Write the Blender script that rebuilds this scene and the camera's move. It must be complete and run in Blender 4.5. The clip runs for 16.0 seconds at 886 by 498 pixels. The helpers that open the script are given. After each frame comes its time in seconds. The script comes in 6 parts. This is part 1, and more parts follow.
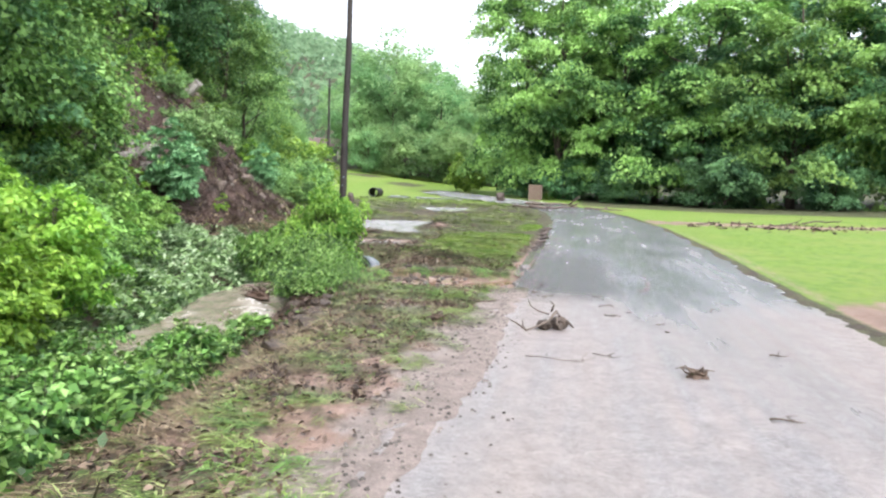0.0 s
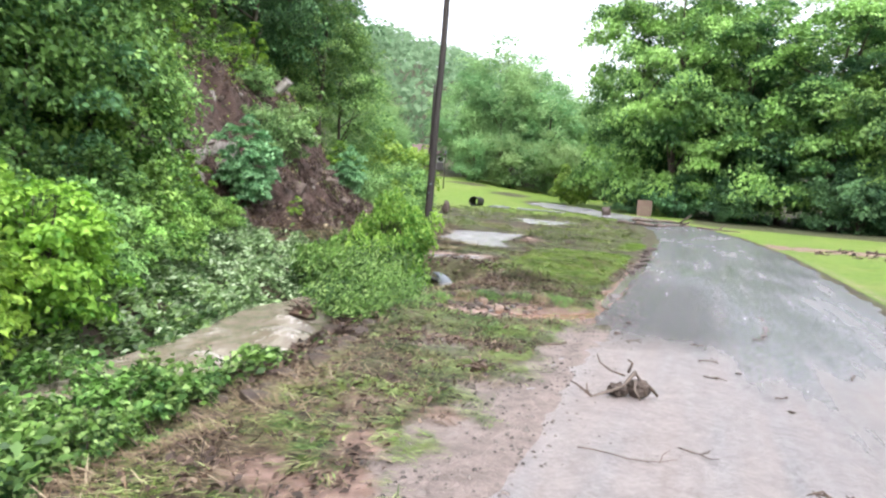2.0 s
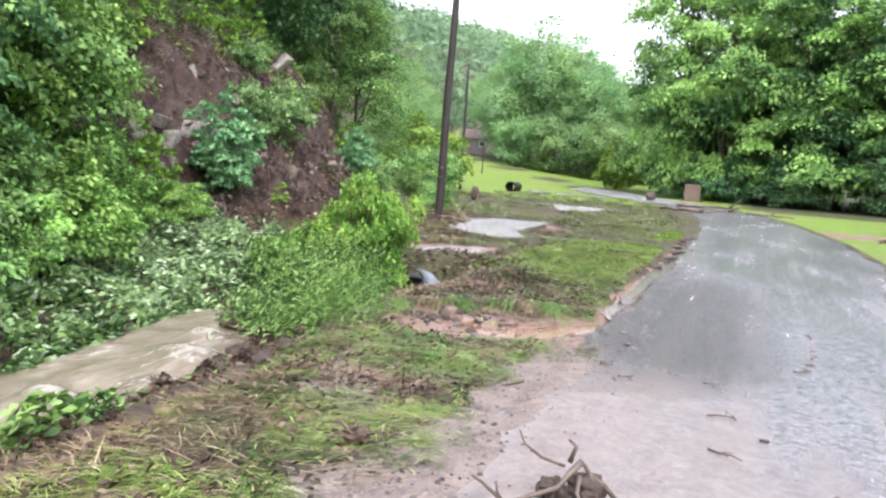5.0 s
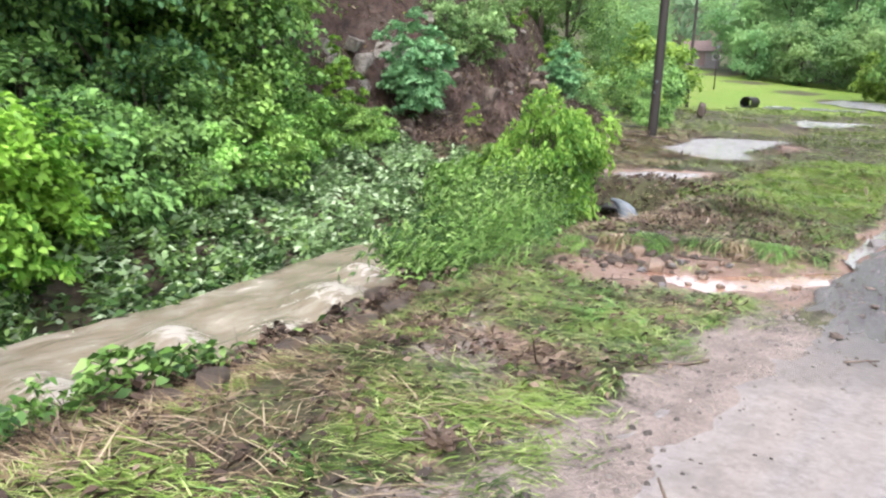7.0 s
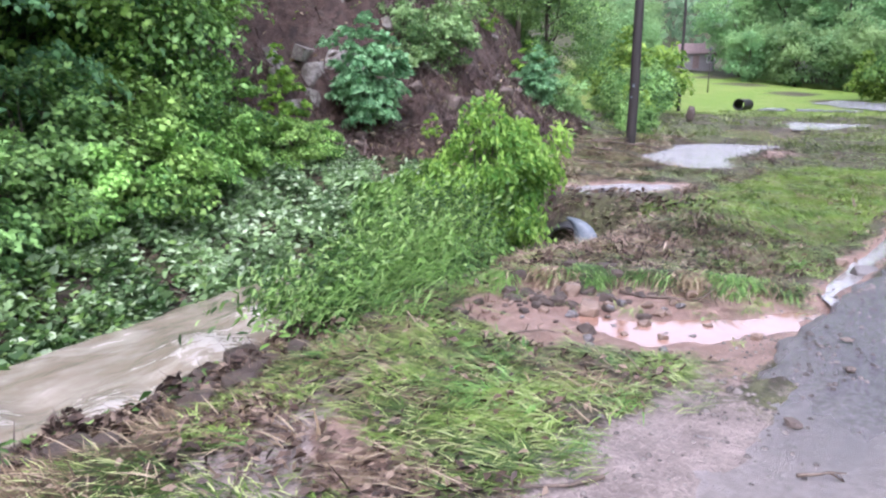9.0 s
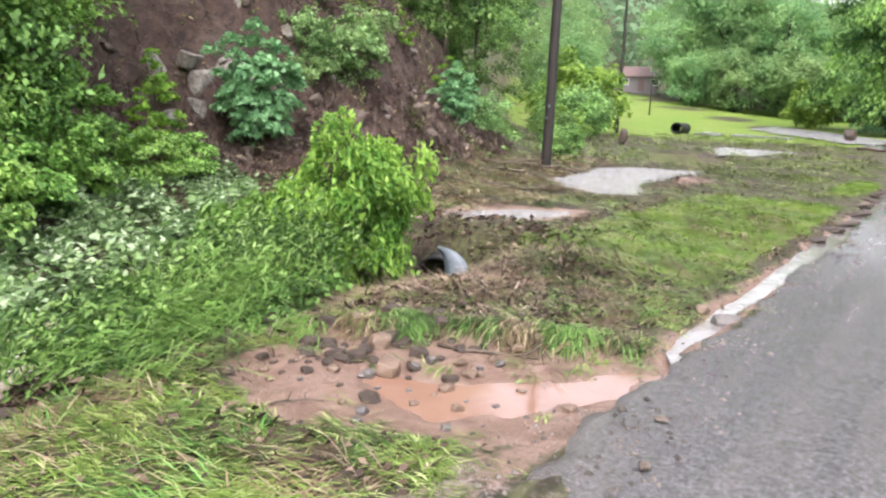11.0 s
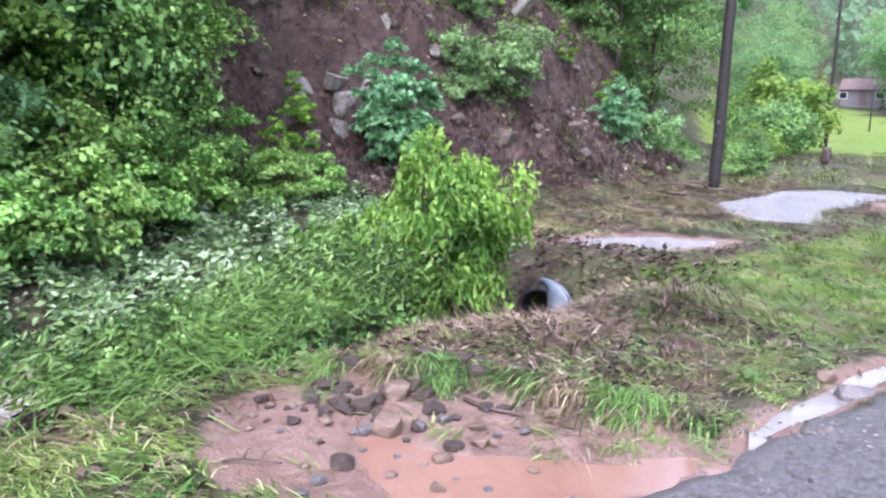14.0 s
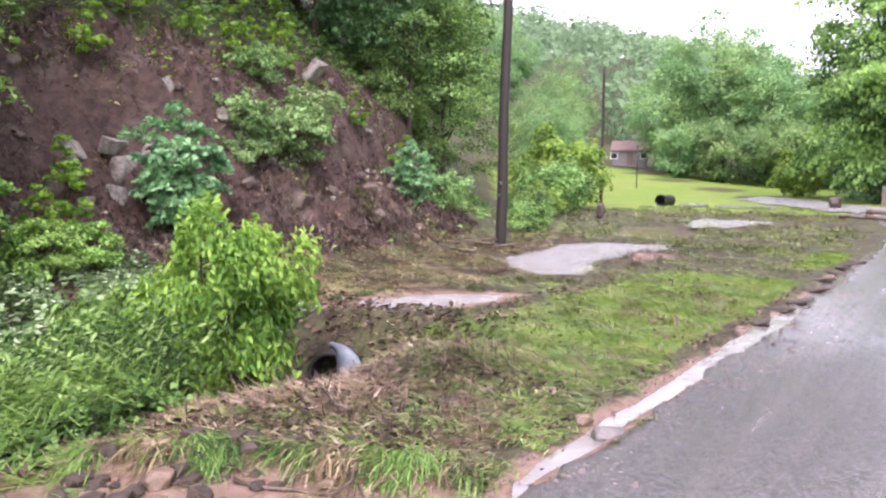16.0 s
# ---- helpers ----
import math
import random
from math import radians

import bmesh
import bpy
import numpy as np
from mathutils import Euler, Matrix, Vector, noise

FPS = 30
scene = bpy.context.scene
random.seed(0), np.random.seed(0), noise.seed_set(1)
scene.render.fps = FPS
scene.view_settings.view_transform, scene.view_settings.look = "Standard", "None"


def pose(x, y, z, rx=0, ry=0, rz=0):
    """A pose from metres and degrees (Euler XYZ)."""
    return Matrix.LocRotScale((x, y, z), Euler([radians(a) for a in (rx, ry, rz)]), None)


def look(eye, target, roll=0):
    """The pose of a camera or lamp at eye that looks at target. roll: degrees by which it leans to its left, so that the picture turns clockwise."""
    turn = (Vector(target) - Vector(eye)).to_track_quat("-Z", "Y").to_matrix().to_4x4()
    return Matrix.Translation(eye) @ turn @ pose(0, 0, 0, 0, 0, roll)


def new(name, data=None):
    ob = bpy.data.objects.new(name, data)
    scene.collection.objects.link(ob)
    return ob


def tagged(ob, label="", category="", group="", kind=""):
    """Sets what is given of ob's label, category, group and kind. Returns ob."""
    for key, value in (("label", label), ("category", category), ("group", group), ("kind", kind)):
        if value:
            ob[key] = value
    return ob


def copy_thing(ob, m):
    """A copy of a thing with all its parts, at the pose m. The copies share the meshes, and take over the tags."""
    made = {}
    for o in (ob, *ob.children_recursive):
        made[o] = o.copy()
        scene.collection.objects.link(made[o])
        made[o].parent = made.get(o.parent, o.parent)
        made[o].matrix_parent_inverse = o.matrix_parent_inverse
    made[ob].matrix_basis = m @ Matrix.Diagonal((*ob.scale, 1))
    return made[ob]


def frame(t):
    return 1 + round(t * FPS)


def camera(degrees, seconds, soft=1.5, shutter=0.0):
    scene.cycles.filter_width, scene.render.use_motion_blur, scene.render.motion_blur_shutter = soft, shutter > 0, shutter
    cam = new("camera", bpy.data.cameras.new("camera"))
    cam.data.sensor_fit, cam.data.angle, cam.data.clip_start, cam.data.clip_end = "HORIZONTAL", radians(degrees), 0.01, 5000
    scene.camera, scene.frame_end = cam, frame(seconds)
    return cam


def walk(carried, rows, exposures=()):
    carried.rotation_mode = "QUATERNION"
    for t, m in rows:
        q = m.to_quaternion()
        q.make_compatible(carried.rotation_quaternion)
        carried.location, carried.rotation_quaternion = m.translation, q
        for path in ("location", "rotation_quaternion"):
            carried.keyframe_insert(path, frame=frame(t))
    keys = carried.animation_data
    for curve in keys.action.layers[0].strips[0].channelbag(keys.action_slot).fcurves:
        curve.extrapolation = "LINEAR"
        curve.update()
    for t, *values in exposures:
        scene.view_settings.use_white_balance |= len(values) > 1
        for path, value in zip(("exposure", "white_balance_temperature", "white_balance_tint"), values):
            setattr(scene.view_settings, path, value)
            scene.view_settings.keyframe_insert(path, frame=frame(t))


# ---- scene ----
cam = camera(61.6, 16.0, soft=2.3)
METRES, EYE, TILT, LEAN, TURN = 11.0, 1.5, -2.0, 0.0, 10.9
ROWS = [
    (0.0, 0.0, 0.0, 0.0, 0.09, -2.37, -2.17),
    (0.5, 0.0059, 0.0485, 0.0045, 3.12, -2.89, -2.8),
    (1.0, 0.0198, 0.0903, 0.0066, 5.84, -3.88, -3.59),
    (1.5, 0.0296, 0.1369, 0.0091, 5.6, -2.24, -4.29),
    (2.0, 0.0458, 0.1791, 0.0115, 8.33, -2.14, -4.75),
    (2.5, 0.0602, 0.2189, 0.0136, 10.13, -2.87, -4.99),
    (3.0, 0.0713, 0.2607, 0.0185, 9.64, -2.54, -5.08),
    (5.5, 0.1242, 0.4409, 0.0249, 14.39, -4.43, -3.83),
    (6.0, 0.1264, 0.4751, 0.0248, 19.78, -7.22, -3.49),
    (6.5, 0.13, 0.5064, 0.0251, 25.67, -8.96, -3.14),
    (7.0, 0.1258, 0.5424, 0.0221, 29.04, -10.44, -2.86),
    (7.5, 0.1234, 0.5766, 0.0234, 34.0, -11.16, -2.13),
    (8.0, 0.1272, 0.6129, 0.0247, 34.82, -11.84, -1.68),
    (8.5, 0.1294, 0.652, 0.0259, 31.48, -10.59, -1.59),
    (9.0, 0.1415, 0.6873, 0.0292, 28.98, -9.76, -1.53),
    (9.5, 0.1578, 0.7197, 0.0331, 24.84, -9.7, -2.14),
    (10.0, 0.1685, 0.7561, 0.0349, 22.61, -8.66, -2.72),
    (12.5, 0.23, 0.8793, 0.042, 32.14, -7.72, -3.68),
    (13.0, 0.2346, 0.9024, 0.0415, 33.27, -6.77, -3.6),
    (13.5, 0.2349, 0.922, 0.0431, 37.78, -7.98, -3.16),
    (14.0, 0.2406, 0.9275, 0.0429, 40.34, -7.77, -2.96),
    (14.5, 0.246, 0.9302, 0.0436, 39.37, -6.33, -2.68),
    (15.0, 0.2512, 0.9316, 0.0466, 36.9, -4.59, -2.19),
    (15.5, 0.2559, 0.9339, 0.0487, 32.24, -3.37, -1.78),
    (16.0, 0.2616, 0.9391, 0.0488, 25.56, -2.6, -1.67),
]
EXPO = [(0.0, 2.15, 6350, 13), (3.0, 2.14, 6400, 17), (5.5, 2.15, 6300, 19), (6.5, 2.16, 6700, 13), (7.5, 2.19, 5850, 23), (8.4, 2.19, 5400, 39), (9.0, 2.10, 5750, 27), (9.5, 2.12, 6050, 25), (10.2, 2.17, 6700, 17), (12.5, 2.16, 6300, 17), (13.5, 2.17, 6150, 21), (14.2, 2.26, 5500, 30), (15.0, 2.27, 5450, 30), (15.5, 2.28, 5900, 34), (16.0, 2.22, 6450, 32)]
walk(cam, [(t, pose(0, 0, EYE, TILT, LEAN, TURN) @ pose(METRES * x, METRES * y, METRES * z, 90 + pitch, roll, yaw)) for t, x, y, z, yaw, pitch, roll in ROWS], EXPO)

# ---- world and light: bright overcast morning ----
SUN_EL, SUN_AZ = radians(58), radians(150)
world = bpy.data.worlds.new("overcast_sky")
scene.world = world
world.use_nodes = True
wn, wl = world.node_tree.nodes, world.node_tree.links
wn.clear()
sky = wn.new("ShaderNodeTexSky")
sky.sky_type, sky.sun_disc = "NISHITA", False
sky.sun_elevation, sky.sun_rotation = SUN_EL, SUN_AZ
sky.air_density, sky.dust_density, sky.ozone_density = 1.0, 3.0, 1.0
grey = wn.new("ShaderNodeHueSaturation")
grey.inputs["Saturation"].default_value = 0.3
bg = wn.new("ShaderNodeBackground")
bg.inputs["Strength"].default_value = 0.15
wo = wn.new("ShaderNodeOutputWorld")
wl.new(sky.outputs[0], grey.inputs["Color"])
wl.new(grey.outputs[0], bg.inputs["Color"])
wl.new(bg.outputs[0], wo.inputs["Surface"])

sun = new("sun", bpy.data.lights.new("sun", "SUN"))
sun.data.energy, sun.data.angle, sun.data.color = 0.5, radians(40), (1.0, 0.97, 0.92)
sun.matrix_world = look((0, 0, 60), (0 + 60 * math.cos(SUN_EL) / math.sin(SUN_EL) * -math.sin(SUN_AZ) , -60 * math.cos(SUN_EL) / math.sin(SUN_EL) * math.cos(SUN_AZ), 0))


# ---- materials ----
class Nodes:
    """Short hand for building one material's node tree."""

    def __init__(self, name):
        self.m = bpy.data.materials.new(name)
        self.m.use_nodes = True
        self.t = self.m.node_tree
        self.t.nodes.clear()
        self.out = self.t.nodes.new("ShaderNodeOutputMaterial")
        self.co = self.t.nodes.new("ShaderNodeTexCoord").outputs["Object"]
        self.geo = self.t.nodes.new("ShaderNodeNewGeometry")

    def link(self, a, b):
        self.t.links.new(a, b)

    def put(self, socket, v):
        if isinstance(v, bpy.types.NodeSocket):
            self.link(v, socket)
        elif isinstance(v, (tuple, list)) and len(v) == 3 and socket.type == "RGBA":
            socket.default_value = (*v, 1)
        else:
            socket.default_value = v

    def noise(self, scale, detail=5.0, rough=0.6, stretch=None, turn=0.0, warp=0.0):
        n = self.t.nodes.new("ShaderNodeTexNoise")
        n.inputs["Scale"].default_value = scale
        n.inputs["Detail"].default_value = detail
        n.inputs["Roughness"].default_value = rough
        n.inputs["Distortion"].default_value = warp
        src = self.geo.outputs["Position"]
        if stretch:
            mp = self.t.nodes.new("ShaderNodeMapping")
            mp.inputs["Scale"].default_value = stretch
            mp.inputs["Rotation"].default_value = (0, 0, turn)
            self.link(src, mp.inputs["Vector"])
            src = mp.outputs[0]
        self.link(src, n.inputs["Vector"])
        return n.outputs["Fac"]

    def ramp(self, v, lo, hi, a=0.0, b=1.0):
        n = self.t.nodes.new("ShaderNodeMapRange")
        n.interpolation_type = "SMOOTHSTEP"
        for k, x in zip(("Value", "From Min", "From Max", "To Min", "To Max"), (v, lo, hi, a, b)):
            self.put(n.inputs[k], x)
        return n.outputs[0]

    def math(self, op, a, b=0.0):
        n = self.t.nodes.new("ShaderNodeMath")
        n.operation = op
        self.put(n.inputs[0], a)
        self.put(n.inputs[1], b)
        return n.outputs[0]

    def mix(self, f, a, b):
        n = self.t.nodes.new("ShaderNodeMix")
        n.data_type = "RGBA"
        self.put(n.inputs["Factor"], f)
        self.put(n.inputs["A"], a)
        self.put(n.inputs["B"], b)
        return n.outputs["Result"]

    def attr(self, name):
        n = self.t.nodes.new("ShaderNodeAttribute")
        n.attribute_name = name
        return n.outputs["Fac"]

    def bump(self, h, strength, dist):
        n = self.t.nodes.new("ShaderNodeBump")
        n.inputs["Strength"].default_value = strength
        n.inputs["Distance"].default_value = dist
        self.put(n.inputs["Height"], h)
        return n.outputs[0]

    def surface(self, color, rough, normal=None, spec=0.5, metal=0.0, **more):
        b = self.t.nodes.new("ShaderNodeBsdfPrincipled")
        self.put(b.inputs["Base Color"], color)
        self.put(b.inputs["Roughness"], rough)
        self.put(b.inputs["Metallic"], metal)
        self.put(b.inputs["Specular IOR Level"], spec)
        if normal is not None:
            self.link(normal, b.inputs["Normal"])
        for k, v in more.items():
            self.put(b.inputs[k], v)
        self.link(b.outputs[0], self.out.inputs["Surface"])
        return b


def leaf_material(name, dark, light, pale=None, rough=0.45, through_light=0.35, spec=0.28, grain=0.55, bough=0.9):
    n = Nodes(name)
    obinfo = n.t.nodes.new("ShaderNodeObjectInfo").outputs["Random"]
    r = n.geo.outputs["Random Per Island"]
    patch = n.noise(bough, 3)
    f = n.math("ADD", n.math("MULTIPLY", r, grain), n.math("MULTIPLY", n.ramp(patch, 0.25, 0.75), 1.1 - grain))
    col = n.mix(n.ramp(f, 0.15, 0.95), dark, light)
    if pale:
        col = n.mix(n.ramp(r, 0.72, 0.86), col, pale)
    hs = n.t.nodes.new("ShaderNodeHueSaturation")
    n.put(hs.inputs["Color"], col)
    n.put(hs.inputs["Hue"], n.ramp(obinfo, 0, 1, 0.495, 0.509))
    n.put(hs.inputs["Value"], n.ramp(obinfo, 0, 1, 0.9, 1.12))
    b = n.surface(hs.outputs[0], rough, spec=spec)
    tr = n.t.nodes.new("ShaderNodeBsdfTranslucent")
    n.link(hs.outputs[0], tr.inputs["Color"])
    mx = n.t.nodes.new("ShaderNodeMixShader")
    mx.inputs[0].default_value = through_light
    n.link(b.outputs[0], mx.inputs[1])
    n.link(tr.outputs[0], mx.inputs[2])
    n.link(mx.outputs[0], n.out.inputs["Surface"])
    return n.m


def earth_material(name, a, b, c, scale=3.0, rough=0.75, bump=0.5, dist=0.03, stretch=None, wet=0.0):
    n = Nodes(name)
    n1, n2 = n.noise(scale, 6, 0.65, stretch), n.noise(scale * 9, 4, 0.7, stretch)
    col = n.mix(n.ramp(n1, 0.35, 0.65), a, b)
    col = n.mix(n.ramp(n2, 0.5, 0.72), col, c)
    h = n.math("ADD", n1, n.math("MULTIPLY", n2, 0.5))
    rr = n.ramp(n1, 0.3, 0.7, rough - wet, rough)
    n.surface(col, rr, n.bump(h, bump, dist))
    return n.m


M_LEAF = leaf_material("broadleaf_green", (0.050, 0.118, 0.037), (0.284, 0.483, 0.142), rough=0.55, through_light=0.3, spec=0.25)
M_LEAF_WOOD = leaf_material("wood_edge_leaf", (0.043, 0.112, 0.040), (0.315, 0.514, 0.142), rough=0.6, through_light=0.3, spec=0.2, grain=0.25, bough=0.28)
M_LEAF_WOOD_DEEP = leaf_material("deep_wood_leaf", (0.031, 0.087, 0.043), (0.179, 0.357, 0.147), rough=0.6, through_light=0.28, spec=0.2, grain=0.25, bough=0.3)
# darker copy of the broadleaf green, with shade put into the leaf colour
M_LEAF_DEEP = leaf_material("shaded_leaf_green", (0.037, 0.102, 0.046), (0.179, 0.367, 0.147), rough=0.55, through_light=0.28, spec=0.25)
M_LEAF_LIME = leaf_material("young_leaf_lime", (0.075, 0.195, 0.024), (0.340, 0.556, 0.088), through_light=0.4)
M_LEAF_SAP = leaf_material("sapling_leaf_lime", (0.075, 0.180, 0.026), (0.340, 0.515, 0.098), through_light=0.4)
M_LEAF_FRESH = leaf_material("fresh_leaf_green", (0.046, 0.130, 0.028), (0.357, 0.598, 0.147), through_light=0.28)
# dark end lowered for the shaded gaps among the weeds
M_LEAF_PALE = leaf_material("turned_leaf_pale_green", (0.056, 0.118, 0.040), (0.304, 0.473, 0.200), (0.42, 0.54, 0.34), rough=0.5, through_light=0.2)
# pale, low-contrast leaf colour stands in for haze over the valley
M_LEAF_FAR = leaf_material("hazed_valley_leaf", (0.16, 0.30, 0.13), (0.29, 0.44, 0.185), rough=0.85, through_light=0.5, spec=0.1, grain=0.2, bough=0.16)
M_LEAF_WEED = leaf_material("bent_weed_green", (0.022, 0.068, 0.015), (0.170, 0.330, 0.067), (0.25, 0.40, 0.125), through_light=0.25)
# dull bluish hill foliage: distance haze mixed into the leaf colour
M_LEAF_HILL = leaf_material("hazed_hill_leaf", (0.14, 0.235, 0.13), (0.21, 0.32, 0.18), rough=0.85, through_light=0.5, spec=0.1)
# dark end of the blades holds painted shade from between the tufts
M_GRASS = leaf_material("flattened_grass_blade", (0.028, 0.058, 0.012), (0.23, 0.33, 0.068), (0.38, 0.43, 0.18), rough=0.4, through_light=0.2)
M_LAWN = leaf_material("lawn_blade", (0.085, 0.165, 0.025), (0.23, 0.33, 0.06), through_light=0.3)
M_LEAF_TEAL = leaf_material("blue_green_sapling_leaf", (0.11, 0.27, 0.12), (0.30, 0.54, 0.27), rough=0.5, through_light=0.4)
M_LEAF_SHRUB = leaf_material("pale_shrub_leaf", (0.083, 0.180, 0.056), (0.319, 0.505, 0.196), through_light=0.3)
M_STEM = leaf_material("yellow_green_reed_stem", (0.20, 0.30, 0.07), (0.36, 0.46, 0.14), through_light=0.1)
M_BRUSH = leaf_material("dead_brown_brush", (0.028, 0.019, 0.017), (0.10, 0.068, 0.058), (0.21, 0.165, 0.145), rough=0.7, through_light=0.0)
M_REED = leaf_material("pale_broken_reed", (0.13, 0.085, 0.06), (0.34, 0.25, 0.18), (0.46, 0.38, 0.29), rough=0.6, through_light=0.0)
M_STRAW = leaf_material("dead_reed_straw", (0.06, 0.04, 0.024), (0.21, 0.15, 0.088), (0.34, 0.275, 0.185), rough=0.6, through_light=0.05)
M_LITTER = leaf_material("rotten_leaf_litter", (0.02, 0.013, 0.009), (0.09, 0.058, 0.042), (0.17, 0.125, 0.09), rough=0.6, through_light=0.0)
M_GRIT = leaf_material("road_grit", (0.04, 0.035, 0.03), (0.16, 0.14, 0.125), rough=0.7, through_light=0.0)
M_BARK = earth_material("wet_bark", (0.055, 0.042, 0.03), (0.11, 0.09, 0.07), (0.03, 0.025, 0.018), 4, 0.8, 0.8, 0.03, (1, 1, 0.25))
M_POLE = earth_material("creosoted_pole_wood", (0.013, 0.010, 0.009), (0.026, 0.019, 0.017), (0.007, 0.006, 0.005), 5, 0.7, 0.5, 0.01, (1, 1, 0.08))
M_STICK = earth_material("driftwood_dark", (0.05, 0.035, 0.025), (0.13, 0.095, 0.07), (0.02, 0.015, 0.012), 9, 0.65, 0.6, 0.01)
M_ROCK = earth_material("pale_limestone", (0.15, 0.13, 0.11), (0.37, 0.35, 0.32), (0.06, 0.05, 0.038), 4.5, 0.8, 1.0, 0.07)
M_STONE = earth_material("muddy_fieldstone", (0.12, 0.08, 0.055), (0.18, 0.125, 0.09), (0.07, 0.05, 0.04), 6, 0.55, 0.6, 0.02, None, 0.2)
M_SLIDEROCK = earth_material("dirty_brown_rock", (0.075, 0.055, 0.045), (0.14, 0.11, 0.09), (0.04, 0.03, 0.025), 3, 0.75, 0.8, 0.04)
M_CLOD = earth_material("dark_wet_soil_clod", (0.028, 0.019, 0.014), (0.06, 0.042, 0.031), (0.09, 0.065, 0.05), 14, 0.6, 0.9, 0.02)
M_SLATE = earth_material("wet_grey_stone", (0.075, 0.068, 0.065), (0.13, 0.12, 0.115), (0.05, 0.045, 0.043), 7, 0.4, 0.5, 0.015)
M_BLACK = earth_material("black_corrugated_plastic", (0.012, 0.012, 0.013), (0.02, 0.02, 0.02), (0.04, 0.035, 0.03), 5, 0.5, 0.2, 0.005)
M_STEEL = earth_material("galvanised_steel", (0.085, 0.108, 0.13), (0.125, 0.15, 0.175), (0.06, 0.068, 0.075), 8, 0.5, 0.2, 0.004)
M_WOODTAN = earth_material("weathered_tan_boards", (0.115, 0.078, 0.058), (0.165, 0.118, 0.09), (0.07, 0.05, 0.035), 3, 0.8, 0.4, 0.01, (3, 3, 0.4))
M_SIDING = earth_material("grey_siding", (0.15, 0.135, 0.14), (0.20, 0.185, 0.19), (0.11, 0.10, 0.10), 2, 0.7, 0.3, 0.01, (0.3, 0.3, 6))
M_ROOF = earth_material("brown_roofing", (0.13, 0.09, 0.085), (0.19, 0.13, 0.12), (0.08, 0.06, 0.06), 3, 0.8, 0.4, 0.02)
M_GLASSDARK = earth_material("dark_window_pane", (0.02, 0.022, 0.025), (0.03, 0.033, 0.036), (0.015, 0.015, 0.015), 2, 0.1, 0.0, 0.001)
M_ROOT = earth_material("stripped_root_wood", (0.085, 0.066, 0.052), (0.14, 0.11, 0.088), (0.05, 0.038, 0.03), 12, 0.7, 0.4, 0.005)
M_WHITE = earth_material("white_plate", (0.7, 0.7, 0.68), (0.78, 0.78, 0.76), (0.55, 0.54, 0.5), 20, 0.5, 0.1, 0.002)


def water_material(name, a, b, foam, foam_lo, foam_hi, stretch, turn, bump, rough=0.06, depth=0.06):
    n = Nodes(name)
    flow = n.noise(2.2, 6, 0.6, stretch, turn, 0.6)
    fine = n.noise(7, 5, 0.65, stretch, turn, 0.8)
    col = n.mix(n.ramp(flow, 0.3, 0.7), a, b)
    f = n.ramp(n.math("ADD", n.math("MULTIPLY", flow, 0.6), n.math("MULTIPLY", fine, 0.4)), foam_lo, foam_hi)
    if "stream" in name:
        f = n.math("MAXIMUM", n.math("MULTIPLY", f, 0.55), n.ramp(n.math("ADD", n.attr("foam"), n.math("MULTIPLY", n.math("SUBTRACT", fine, 0.5), 3.0)), 0.2, 1.4))
    col = n.mix(f, col, foam)
    h = n.math("ADD", flow, n.math("MULTIPLY", fine, 0.4))
    n.surface(col, n.ramp(f, 0, 1, rough, 0.6), n.bump(h, bump, depth), spec=0.8, IOR=1.4)
    return n.m


M_STREAM = water_material("muddy_stream_water", (0.155, 0.13, 0.095), (0.225, 0.195, 0.15), (0.42, 0.40, 0.365), 0.45, 0.8, (1.5, 0.6, 1), radians(14), 0.4, 0.16)
M_RED = water_material("red_mud_water", (0.20, 0.112, 0.078), (0.25, 0.15, 0.112), (0.5, 0.4, 0.35), 0.8, 0.95, (1, 1, 1), 0, 0.03, 0.05)
# muddy water with the white sky's reflection put into its pale grey base
M_PUDDLE = water_material("muddy_sky_pale_water", (0.27, 0.27, 0.275), (0.36, 0.36, 0.37), (0.5, 0.5, 0.5), 0.6, 0.9, (1.0, 2.2, 1), 0, 1.0, 0.10, 0.13)
M_MARSH = water_material("brown_marsh_water", (0.13, 0.105, 0.065), (0.18, 0.145, 0.09), (0.3, 0.26, 0.2), 0.75, 0.95, (1, 1, 1), 0, 0.15, 0.12, 0.05)
# grey base likewise carries part of the sky reflection
M_GUTTER = water_material("gutter_water", (0.15, 0.14, 0.13), (0.22, 0.21, 0.20), (0.4, 0.38, 0.36), 0.85, 0.95, (1, 1, 1), 0, 0.2, 0.04, 0.05)


